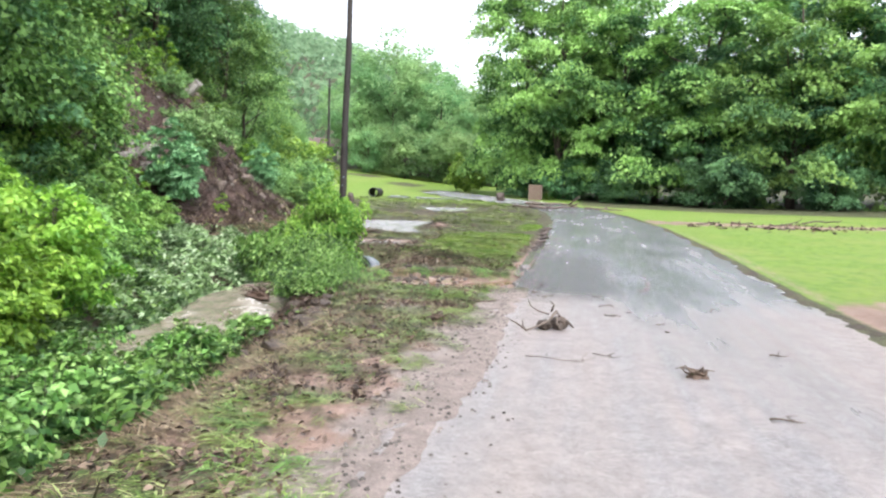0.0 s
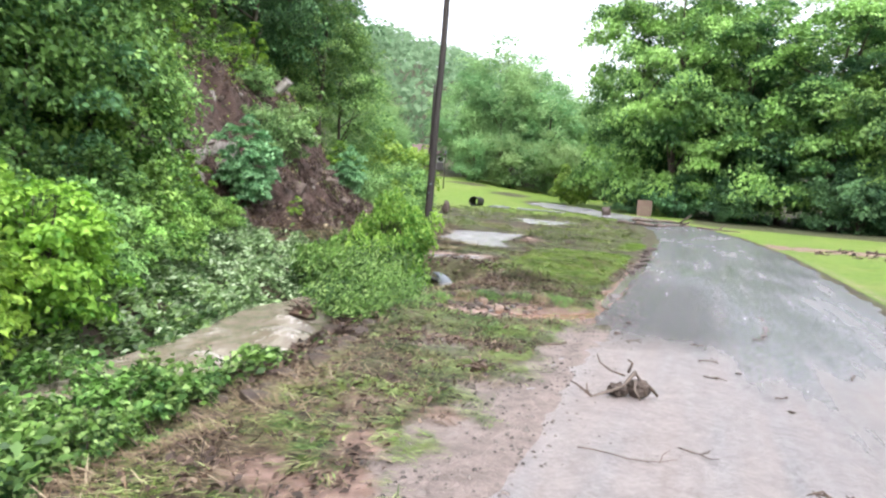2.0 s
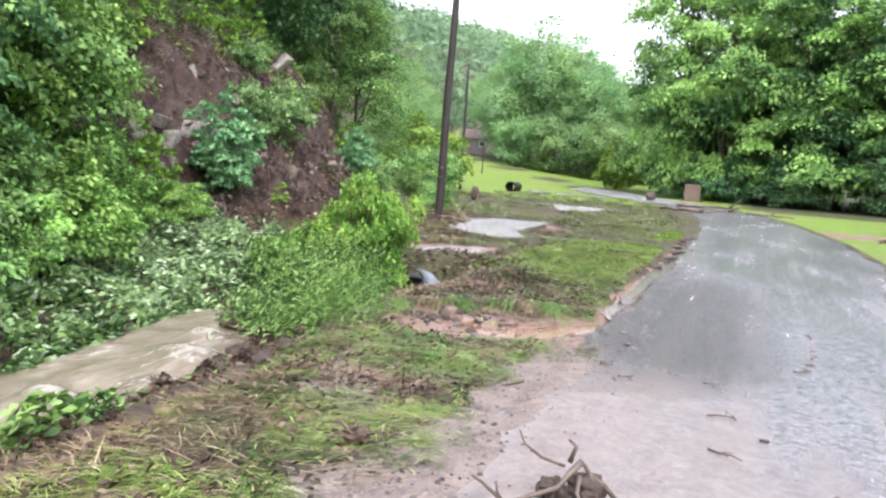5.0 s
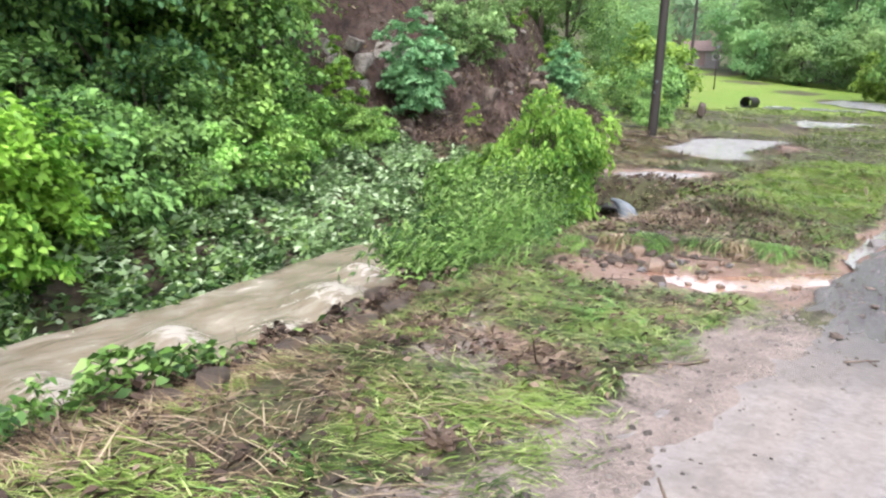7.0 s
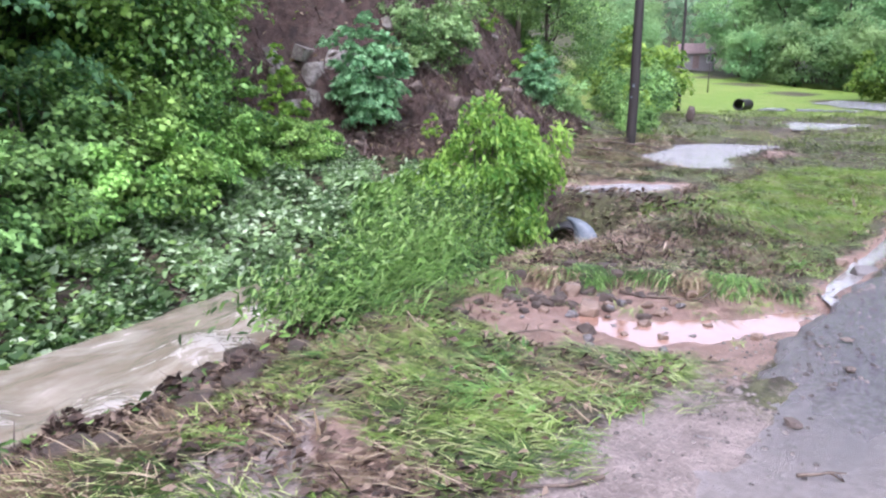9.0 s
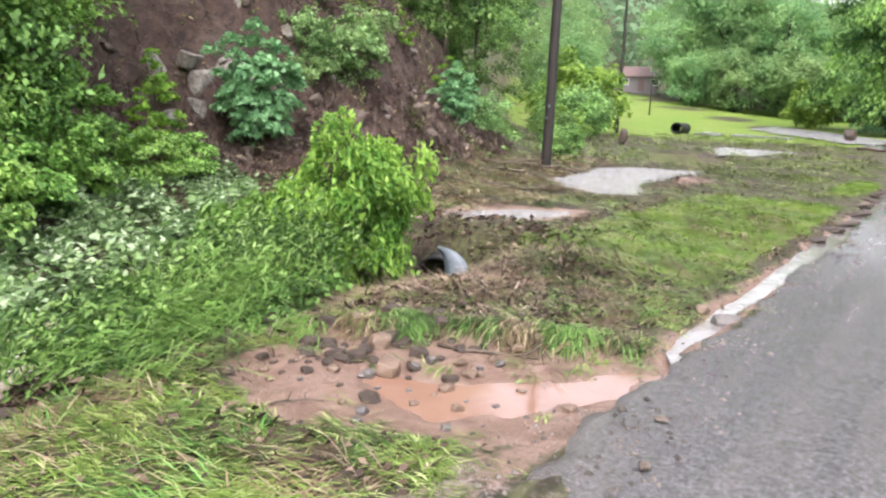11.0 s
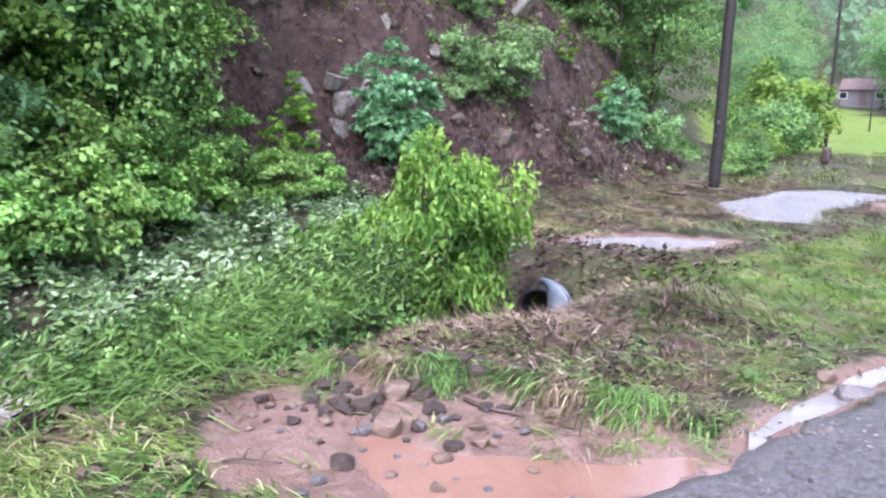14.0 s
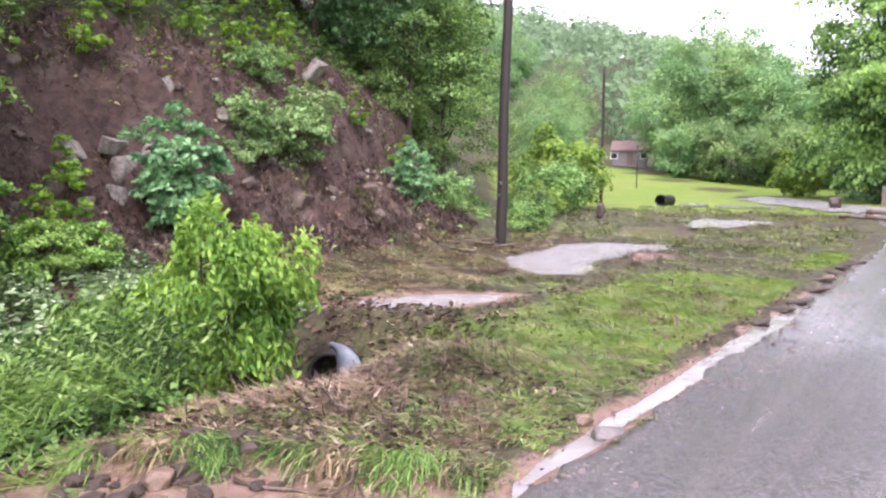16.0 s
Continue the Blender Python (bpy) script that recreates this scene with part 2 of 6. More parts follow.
def road_material():
    """Wet asphalt with a film of pale silt where the flood crossed it, wheel tracks and grit."""
    n = Nodes("wet_silty_asphalt")
    sep = n.t.nodes.new("ShaderNodeSeparateXYZ")
    n.link(n.geo.outputs["Position"], sep.inputs[0])
    big = n.noise(0.55, 5, 0.6, (1.0, 0.35, 1), 0, 0.4)
    streak = n.noise(2.2, 4, 0.6, (1.6, 0.10, 1), radians(4))
    fine = n.noise(28, 5, 0.75)
    grit = n.noise(160, 3, 0.7)
    # bluish asphalt base lightened to carry the sky sheen of the wet lane
    asphalt = n.mix(n.ramp(fine, 0.38, 0.66), (0.13, 0.137, 0.150), (0.27, 0.276, 0.292))
    asphalt = n.mix(n.ramp(n.noise(70, 4, 0.8), 0.52, 0.66, 0, 0.7), asphalt, (0.17, 0.165, 0.168))
    rubble = n.noise(13, 8, 0.85)
    asphalt = n.mix(n.ramp(rubble, 0.40, 0.50, 0.75, 0), asphalt, (0.028, 0.028, 0.031))
    asphalt = n.mix(n.ramp(rubble, 0.56, 0.66, 0, 0.6), asphalt, (0.19, 0.185, 0.185))
    # pale streaks add to the painted sheen
    asphalt = n.mix(n.ramp(streak, 0.42, 0.66, 0, 0.6), asphalt, (0.20, 0.20, 0.208))
    worn = n.ramp(n.math("ADD", n.attr("worn"), n.math("MULTIPLY", n.math("SUBTRACT", rubble, 0.5), 1.5)), 0.2, 0.9)
    asphalt = n.mix(n.math("MULTIPLY", worn, 0.65), asphalt, n.mix(n.ramp(n.noise(34, 6, 0.8), 0.42, 0.6), (0.022, 0.021, 0.023), (0.105, 0.10, 0.105)))
    silt = n.mix(n.ramp(n.math('ADD', n.math('MULTIPLY', fine, 0.5), n.math('MULTIPLY', n.noise(5, 5, 0.7), 0.5)), 0.38, 0.62), (0.15, 0.125, 0.113), (0.26, 0.219, 0.20))
    edge = n.attr("silt")
    f = n.math("ADD", edge, n.math("MULTIPLY", n.math("SUBTRACT", n.math("ADD", n.math("MULTIPLY", big, 0.45), n.math("MULTIPLY", streak, 0.55)), 0.5), 2.3))
    f = n.ramp(f, -0.15, 1.1)
    col = n.mix(n.math("MULTIPLY", f, 0.9), asphalt, silt)
    dark = n.ramp(n.noise(11, 4, 0.7), 0.60, 0.70)
    col = n.mix(n.math("MULTIPLY", dark, 0.45), col, (0.06, 0.05, 0.045))
    h = n.math("ADD", n.math("ADD", n.math("MULTIPLY", fine, 0.6), grit), rubble)
    h = n.math("MULTIPLY", h, n.math("ADD", n.math("ADD", 0.10, worn), n.math("MULTIPLY", f, 0.3)))
    n.surface(col, n.math('ADD', n.ramp(big, 0.35, 0.65, 0.12, 0.24), n.math('MULTIPLY', f, 0.32)), n.bump(h, 0.6, 0.028), spec=0.7)
    return n.m


def ground_material():
    """One sheet: soil and thatch, red mud, lawn, slide dirt and leaf mould, told apart by painted zones."""
    n = Nodes("valley_ground")
    big, mid, fine = n.noise(0.8, 5), n.noise(5, 5, 0.65), n.noise(38, 4, 0.7)
    flat = n.noise(6, 5, 0.6, (1.6, 0.5, 1), radians(25), 1.0)
    # soil and thatch colours darkened to hold the shade under the grass
    soil = n.mix(n.ramp(mid, 0.35, 0.65), (0.018, 0.012, 0.008), (0.062, 0.043, 0.030))
    thatch = n.mix(n.ramp(flat, 0.35, 0.65), (0.034, 0.04, 0.014), (0.09, 0.092, 0.04))
    col = n.mix(n.ramp(n.math("ADD", n.math("MULTIPLY", flat, 0.5), n.math("MULTIPLY", big, 0.5)), 0.42, 0.56), soil, thatch)
    lawn = n.mix(n.ramp(mid, 0.3, 0.7), (0.075, 0.145, 0.016), (0.15, 0.23, 0.028))
    lawn = n.mix(n.ramp(n.noise(0.25, 6, 0.7), 0.45, 0.65, 0, 0.7), lawn, (0.18, 0.21, 0.05))
    mud = n.mix(n.ramp(mid, 0.35, 0.7), (0.185, 0.115, 0.087), (0.28, 0.19, 0.153))
    mud = n.mix(n.ramp(fine, 0.58, 0.72, 0, 0.6), mud, (0.085, 0.055, 0.04))
    slide = n.mix(n.ramp(mid, 0.3, 0.7), (0.038, 0.022, 0.018), (0.092, 0.056, 0.045))
    slide = n.mix(n.ramp(fine, 0.55, 0.75, 0, 0.7), slide, (0.14, 0.095, 0.078))
    slide = n.mix(n.ramp(n.noise(1.1, 5, 0.7, None, 0, 1.2), 0.5, 0.62, 0, 0.8), slide, (0.115, 0.085, 0.07))
    slide = n.mix(n.ramp(n.noise(2.3, 4, 0.7, None, 0, 0.8), 0.55, 0.66, 0, 0.85), slide, (0.022, 0.016, 0.014))
    mould = n.mix(n.ramp(mid, 0.3, 0.7), (0.03, 0.035, 0.014), (0.07, 0.075, 0.03))
    silt = n.mix(n.ramp(n.math("ADD", n.math("MULTIPLY", fine, 0.5), n.math("MULTIPLY", mid, 0.5)), 0.38, 0.62), (0.15, 0.121, 0.106), (0.26, 0.215, 0.192))
    wob = n.math("MULTIPLY", n.math("SUBTRACT", n.math("ADD", n.math("MULTIPLY", mid, 0.6), n.math("MULTIPLY", fine, 0.4)), 0.5), 1.4)
    for name, c in (("lawn", lawn), ("mould", mould), ("slide", slide), ("mud", mud), ("silt", silt)):
        col = n.mix(n.ramp(n.math("ADD", n.attr(name), wob), 0.35, 0.65), col, c)
    wet = n.ramp(n.attr("mud"), 0.2, 0.8, 0.8, 0.38)
    h = n.math("ADD", mid, n.math("MULTIPLY", fine, 0.5))
    n.surface(col, wet, n.bump(h, 0.9, 0.08), spec=0.4)
    return n.m


M_ROAD, M_GROUND = road_material(), ground_material()
rng = np.random.default_rng(7)


# ---- the lie of the land ----
def smooth(a, b, v):
    t = np.clip((v - a) / (b - a), 0, 1)
    return t * t * (3 - 2 * t)


def valley(y):
    return np.interp(y, [-400, -60, 0, 13, 77, 112, 160, 260, 420, 900], [0, 0, 0, 0, 1.02, 2.5, 6.5, 20, 42, 55])


def foot(y):
    return np.interp(y, [-60, 0, 8, 14, 18, 20.5, 25, 28, 33, 40, 60, 90, 140, 400], [-9, -9.2, -9.6, -10.3, -10.6, -9.9, -10.5, -11.4, -14, -18, -32, -50, -62, -90])


def road_mid(y):
    return np.interp(y, [-60, 22, 33, 45, 55, 65, 75, 85, 95, 110], [1.12, 1.12, 0.85, -0.2, -2.0, -5.0, -9.5, -15.5, -24, -40])


def stream_mid(y):
    return np.interp(y, [-60, 2, 6, 9, 10, 11, 12.2, 13.5, 15, 17.5], [-4.6, -4.5, -4.65, -5.0, -5.1, -5.4, -5.75, -5.75, -5.55, -5.5])


POOLS = {
    "pond_lower": (0.19, [(-8.6, 28.2), (-8.0, 25.0), (-6.9, 23.5), (-5.8, 22.75), (-5.1, 23.1), (-5.45, 24.3), (-6.1, 25.6), (-6.2, 28), (-6.1, 29.8), (-6.6, 32.2), (-8.6, 32.0), (-9.3, 30.2)]),
    "pond_middle": (0.30, [(-9.3, 34.2), (-7.2, 33.0), (-6.6, 33.2), (-7.0, 35.5), (-8.3, 38.5), (-10.2, 42.5), (-11.6, 41.0)]),
    "pond_upper": (0.52, [(-10.9, 48.5), (-6.7, 45.8), (-6.9, 38), (-7.8, 37.4), (-9.6, 43)]),
    "puddle_silt": (0.06, [(-6.6, 18.7), (-5.6, 18.2), (-5.0, 19.9), (-5.2, 20.7), (-6.0, 20.2)]),
    "puddle_red": (-0.125, [(-2.6, 12.5), (-2.1, 12.4), (-1.72, 12.72), (-1.35, 13.3), (-1.2, 14.0), (-1.45, 14.0), (-1.75, 13.45), (-2.3, 12.95), (-2.75, 12.75)]),
    "puddle_lawn": (0.0, [(4.2, 9.0), (6.4, 9.4), (8.2, 13.4), (6.2, 13.9), (4.6, 12.4)]),
}


WASHOUT = [(-3.5, 12.1), (-2.6, 11.75), (-1.5, 12.2), (-1.15, 13.0), (-1.2, 14.2), (-1.7, 14.25), (-2.1, 13.9), (-2.9, 13.6), (-3.6, 13.0)]


def washed(x, y):
    """Distance into the scoured red mud patch, negative inside; its turf rim is ragged."""
    return shore(x + 0.12 * bumps(x, y, 0.5) + 0.05 * bumps(x, y, 0.2), y + 0.14 * bumps(x + 2, y, 0.6), WASHOUT)


def shore(x, y, outline):
    """Signed distance to a pool's outline, negative inside."""
    best, inside = np.full(x.shape, 1e9), np.zeros(x.shape, bool)
    for (ax, ay), (bx, by) in zip(outline, outline[1:] + outline[:1]):
        dx, dy = bx - ax, by - ay
        t = np.clip(((x - ax) * dx + (y - ay) * dy) / (dx * dx + dy * dy), 0, 1)
        best = np.minimum(best, np.hypot(x - ax - t * dx, y - ay - t * dy))
        cross = (ay > y) != (by > y)
        inside ^= cross & (x < ax + (y - ay) / (dy if dy else 1e-9) * dx)
    return np.where(inside, -best, best)


def shores(x, y):
    """For each pool: its level and the wobbly distance to its shore."""
    wx, wy = x + 0.13 * bumps(x, y, 0.9) + 0.05 * bumps(x, y, 0.3), y + 0.2 * bumps(x + 4, y, 1.1)
    return [(z, shore(wx, wy, o)) for z, o in POOLS.values()]


def dry(x, y):
    k = np.ones(np.shape(x))
    for _, sd in shores(x, y):
        k = k * smooth(0.0, 0.12, sd)
    return k


_b = rng.normal(size=(40, 2))
_p = rng.uniform(0, 6.28, 40)


def bumps(x, y, size):
    """Cheap rolling relief: a sum of waves in random directions."""
    s = 0
    for k in range(10):
        d = _b[k] / np.hypot(*_b[k])
        w = (0.7 + 0.13 * k) * 6.28 / size
        s = s + np.sin((x * d[0] + y * d[1]) * w + _p[k])
    return s / 10


def land(x, y):
    x, y = np.asarray(x, float), np.asarray(y, float)
    z = valley(y) + 0.8 * smooth(6, 40, x) * smooth(20, 60, y)
    z = z + 0.45 * np.clip(x - 60, 0, 120) + 0.1 * np.clip(-x - 18, 0, 40) * smooth(55, 95, y)
    off = road_mid(y) - 2.22 - x
    wild = smooth(0.0, 1.2, off) + smooth(-4.6, -6.5, off)
    z = z + wild * (0.04 * bumps(x, y, 2.3) + 0.035 * bumps(x + 9, y, 0.9) + 0.03 * bumps(x, y + 5, 0.42)) * smooth(70, 40, y)
    z = z - 0.03 * smooth(-0.12, 0.05, off) * smooth(4.85, 4.5, -off + 0.2)
    # silt and turf lapping over the pavement edge
    lap = smooth(-0.5, 0.1, off) * smooth(1.0, 0.4, off) * smooth(12.6, 11.0, y)
    z = z + lap * (0.04 + 0.03 * bumps(x, y, 0.8) + 0.022 * bumps(x + 1, y, 0.25))
    # washed-out gutter beside the pavement
    z = z - (0.10 + 0.045 * bumps(x, y, 1.3) + 0.02 * bumps(x, y, 0.5)) * np.exp(-((off - 0.2 - 0.05 * bumps(y, x, 1.7)) / (0.085 + 0.08 * smooth(16, 21, y))) ** 2) * smooth(13.4, 15.2, y) * smooth(36, 31, y)
    # grassy verge falls to the stream
    s = x - stream_mid(y)
    near = smooth(17.6, 16.2, y)
    z = z - near * (0.36 * smooth(2.3, 0.95, s) + 0.40 * smooth(1.0, 0.5, s)) * smooth(-2.2, -0.8, s)
    z = z + near * smooth(0.25, 0.65, np.abs(s)) * smooth(1.9, 1.1, np.abs(s)) * (0.10 * bumps(x, y, 0.9) + 0.06 * bumps(x + 3, y, 0.4))
    z = z - near * 0.22 * smooth(-0.9, -1.6, s) * smooth(-4.2, -2.6, s)
    # washed hollow in front of the culvert, and the bank that buries it
    z = z - 0.29 * np.exp(-(((x + 4.95) / 0.7) ** 2 + ((y - 16.55) / 0.65) ** 2) ** 2)
    z = z + 0.16 * np.exp(-(((x + 5.3) / 0.8) ** 2 + ((y - 17.75) / 0.4) ** 2) ** 2)
    # drift heaps
    z = z + 0.2 * np.exp(-((x + 5.45) / 0.4) ** 2 - ((y - 26.6) / 1.5) ** 2)
    z = z + 0.3 * np.exp(-((x + 9.3) / 0.7) ** 2 - ((y - 26.0) / 0.9) ** 2)
    z = z + 0.14 * np.exp(-((x + 4.0) / 0.7) ** 2 - ((y - 14.6) / 0.7) ** 2) + 0.16 * np.exp(-((x + 3.6) / 0.9) ** 2 - ((y - 16.4) / 0.5) ** 2)
    cut = washed(x, y)
    z = z + smooth(0.02, 0.3, off) * (0.05 * np.exp(-((cut - 0.14) / 0.16) ** 2) * smooth(12.6, 13.2, y) - smooth(0.04, -0.10, cut) * (0.075 + 0.02 * bumps(x, y, 0.35)))
    for level, sd in shores(x, y):
        w = smooth(0.8, 0.2, sd)
        z = z + w * (level + np.clip(0.12 * sd, -0.1, 0.06) + 0.016 * bumps(x, y, 0.7) + 0.012 * bumps(y, x, 0.3) - z)
    # hillside and its slide face
    d = foot(y) - x
    prof = np.interp(d, [-1.2, 0, 1, 2, 2.6, 3, 3.3, 4.5, 8, 15, 30, 60, 160, 300], [0, 0.35, 0.9, 1.75, 2.35, 3.2, 3.9, 5.0, 8, 14, 24, 30, 46, 64])
    rough = smooth(0.2, 1.5, d)
    z = z + prof + rough * (0.2 * bumps(x, y, 2.7) + 0.15 * bumps(x * 0.3, y, 1.1) + 0.07 * bumps(y, x, 0.8) + 0.07 * bumps(x, y * 1.3, 0.36) - 0.22 * smooth(0.1, 0.55, bumps(x * 0.25, y, 1.5)) - 0.12 * smooth(0.1, 0.5, bumps(x * 0.3 + 4, y, 0.6))) * smooth(60, 35, y)
    return z


def zones(x, y):
    off = road_mid(y) - 2.22 - x
    d = foot(y) - x
    s = x - stream_mid(y)
    nz = 0.5 * bumps(x, y, 3.1) + 0.5 * bumps(x + 3, y, 1.1)
    right = smooth(-4.5, -4.9, off)
    lawn = 0.8 * smooth(0.35, 0.8, off + 0.3 * nz) * smooth(-4.9, -3.9, x + 0.5 * nz) * smooth(15.4, 17.2, y + nz) * smooth(26.5, 24.0, y + nz)
    lawn = np.maximum(lawn, right * 1.0)
    lawn = np.maximum(lawn, smooth(56, 63, y + 14 * nz) * smooth(-2.0, 0, off - 0.5) * smooth(0, -3, d))
    lawn = np.maximum(lawn, 0.9 * np.exp(-((x + 2.2) / 0.5) ** 2 - ((y - 29.5) / 2.5) ** 2))
    mud = 0.95 * smooth(0.08, -0.06, washed(x, y))
    mud = np.maximum(mud, (0.8 - 0.35 * smooth(14, 11, y)) * smooth(-0.1, 0.1, off) * smooth(0.6, 0.2, off + 0.25 * nz) * smooth(32, 26, y))
    mud = np.maximum(mud, smooth(0, 0.2, off) * smooth(2.4, 0.3, off) * smooth(12, 6, y) * (0.55 + 0.9 * nz))
    mud = np.maximum(mud, 0.6 * smooth(0.05, 0.5, bumps(x + 6, y + 1, 2.2)) * smooth(0.2, 0.5, off) * smooth(3.4, 2.6, off) * smooth(17, 15, y))
    mud = np.maximum(mud, 0.75 * np.exp(-(((x + 5.8) / 1.1) ** 2 + ((y - 19.4) / 1.3) ** 2) ** 2))
    mud = np.maximum(mud, 0.6 * smooth(1.0, 0.4, np.abs(s)) * smooth(18, 16, y))
    mud = np.maximum(mud, right * smooth(5.6, 4.8, -off) * smooth(60, 20, y) * 0.5)
    mud = np.maximum(mud, right * 0.85 * np.exp(-((y - 38 - 0.12 * x + 3 * nz) / 2.2) ** 2))
    mud = np.maximum(mud, right * smooth(6.8, 5.0, -off) * smooth(14, 10.5, y))
    mud = np.maximum(mud, 0.7 * np.exp(-((x + 5.35) / 0.5) ** 2 - ((y - 26.8) / 2) ** 2))
    for _, sd in shores(x, y):
        mud = np.maximum(mud, (0.75 - 0.4 * smooth(20, 24, y)) * smooth(0.5, 0.05, sd))
    slide = smooth(-0.7, 0.3, d) * smooth(5.2, 4.4, d + 1.5 * nz + 0.5 * bumps(x, y + 2, 0.9)) * smooth(14.6, 16.2, y + nz) * smooth(33.5, 30.5, y - 0.4 * d)
    mould = smooth(-1.5, 0.2, d) * (1 - slide)
    mould = np.maximum(mould, smooth(52, 60, x * 0.4 + y * 0.9) * right * smooth(0, 6, x + 4))
    mould = np.maximum(mould, smooth(112, 118, y))
    silt = smooth(-1.0, -0.5, off) * smooth(0.75, 0.05, off + 0.75 * nz) * smooth(12.6, 10.6, y + 0.8 * nz)
    silt = np.maximum(silt, 0.75 * smooth(0.12, 0.4, bumps(x + 3, y - 2, 2.4)) * smooth(0.3, 0.6, off) * smooth(2.3, 1.5, off) * smooth(12.5, 11, y))
    return {"lawn": lawn, "mould": mould, "slide": slide, "mud": mud, "silt": silt}


# ---- mesh helpers ----
def raw_mesh(name, verts, quads, smooth_shade=False):
    """A mesh of quads from arrays."""
    verts, quads = np.asarray(verts, np.float32).reshape(-1, 3), np.asarray(quads, np.int32).reshape(-1, 4)
    me = bpy.data.meshes.new(name)
    me.vertices.add(len(verts))
    me.vertices.foreach_set("co", verts.ravel())
    me.loops.add(quads.size)
    me.loops.foreach_set("vertex_index", quads.ravel())
    me.polygons.add(len(quads))
    me.polygons.foreach_set("loop_start", np.arange(0, quads.size, 4, dtype=np.int32))
    me.update(calc_edges=True)
    me.validate()
    if smooth_shade:
        me.polygons.foreach_set("use_smooth", np.ones(len(quads), bool))
    return me


def part(name, me, material, parent=None, label=""):
    """One mesh object, under a thing if one is given. Takes a mesh or a bmesh."""
    if isinstance(me, bmesh.types.BMesh):
        bm, me = me, bpy.data.meshes.new(name)
        bm.to_mesh(me)
        bm.free()
    me.materials.append(material)
    ob = new(name, me)
    if parent:
        ob.parent = parent
    return tagged(ob, label)


def thing(name, m, label, category, group="", kind=""):
    ob = new(name)
    ob.empty_display_size = 0.2
    ob.matrix_world = m
    return tagged(ob, label, category, group, kind)


def unit(v):
    return v / np.maximum(np.linalg.norm(v, axis=-1, keepdims=True), 1e-9)


def leaf_quads(c, normal, way, length, width, fold=0.25, fine=False):
    """Leaves: folded diamonds, or two folded halves each when fine. Returns verts and quads."""
    k = len(c)
    normal = unit(normal)
    way = unit(way - normal * np.sum(way * normal, 1, keepdims=True))
    side = np.cross(normal, way)
    L, W = length.reshape(-1, 1), width.reshape(-1, 1)
    base, tip = c - way * L * 0.5, c + way * L * 0.5 - normal * L * 0.12
    if not fine:
        l, r = c - way * L * 0.08 + side * W * 0.5 + normal * W * fold, c - way * L * 0.08 - side * W * 0.5 + normal * W * fold
        v = np.stack([base, r, tip, l], 1)
        q = np.arange(k * 4).reshape(k, 4)
    else:
        up = normal * W * fold
        l1, l2 = c - way * L * 0.25 + side * W * 0.45 + up, c + way * L * 0.15 + side * W * 0.42 + up
        r1, r2 = c - way * L * 0.25 - side * W * 0.45 + up, c + way * L * 0.15 - side * W * 0.42 + up
        v = np.stack([base, l1, l2, tip, r2, r1], 1)
        o = np.arange(k)[:, None] * 6
        q = np.concatenate([o + [[0, 3, 2, 1]], o + [[0, 5, 4, 3]]], 0)
    return v.reshape(-1, 3), q


def blade_quads(p, way, length, width, lift, droop):
    """Grass blades: two joined quads that rise by lift and droop along their way."""
    k = len(p)
    way = unit(way)
    side = np.cross(way, [[0, 0, 1.0]])
    L, W = length.reshape(-1, 1), width.reshape(-1, 1)
    lift, droop = np.broadcast_to(np.asarray(lift, float).reshape(-1, 1), (k, 1)), np.broadcast_to(np.asarray(droop, float).reshape(-1, 1), (k, 1))
    rows = []
    for f, w in ((0, 0.7), (0.5, 1.0), (1.0, 0.12)):
        mid = p + way * L * f * (1 - 0.35 * lift) + np.array([[0, 0, 1.0]]) * L * (lift * f * 1.1 - droop * f * f)
        rows += [mid - side * W * w * 0.5, mid + side * W * w * 0.5]
    v = np.stack(rows, 1)
    o = np.arange(k)[:, None] * 6
    q = np.concatenate([o + [[a, a + 1, a + 3, a + 2]] for a in (0, 2)], 0)
    return v.reshape(-1, 3), q


def tube(path, radii, seg=8, closed=True):
    """A round limb along a path. Returns verts and quads."""
    path = np.asarray(path, float)
    k, seg = len(path), seg + seg % 2
    v = []
    for i in range(k):
        t = path[min(i + 1, k - 1)] - path[max(i - 1, 0)]
        t = t / max(np.linalg.norm(t), 1e-9)
        a = np.cross(t, [0.31, 0.17, 0.94] if abs(t[2]) < 0.9 else [1, 0, 0])
        a = a / np.linalg.norm(a)
        b = np.cross(t, a)
        for j in range(seg):
            w = 2 * math.pi * j / seg
            v.append(path[i] + radii[i] * (math.cos(w) * a + math.sin(w) * b))
    q = [(i * seg + j, i * seg + (j + 1) % seg, (i + 1) * seg + (j + 1) % seg, (i + 1) * seg + j) for i in range(k - 1) for j in range(seg)]
    if closed:
        for i, flip in ((0, 1), (k - 1, -1)):
            n0 = len(v)
            v.append(path[i])
            ring = [i * seg + j for j in range(seg)]
            for j in range(0, seg, 2):
                f = (n0, ring[(j + 2) % seg], ring[j + 1], ring[j])
                q.append(f if flip == 1 else f[::-1])
    return np.array(v), np.array(q)


def join(*pieces):
    vs, qs, n = [], [], 0
    for v, q in pieces:
        vs.append(np.asarray(v).reshape(-1, 3))
        qs.append(np.asarray(q).reshape(-1, 4) + n)
        n += len(vs[-1])
    return np.concatenate(vs), np.concatenate(qs)


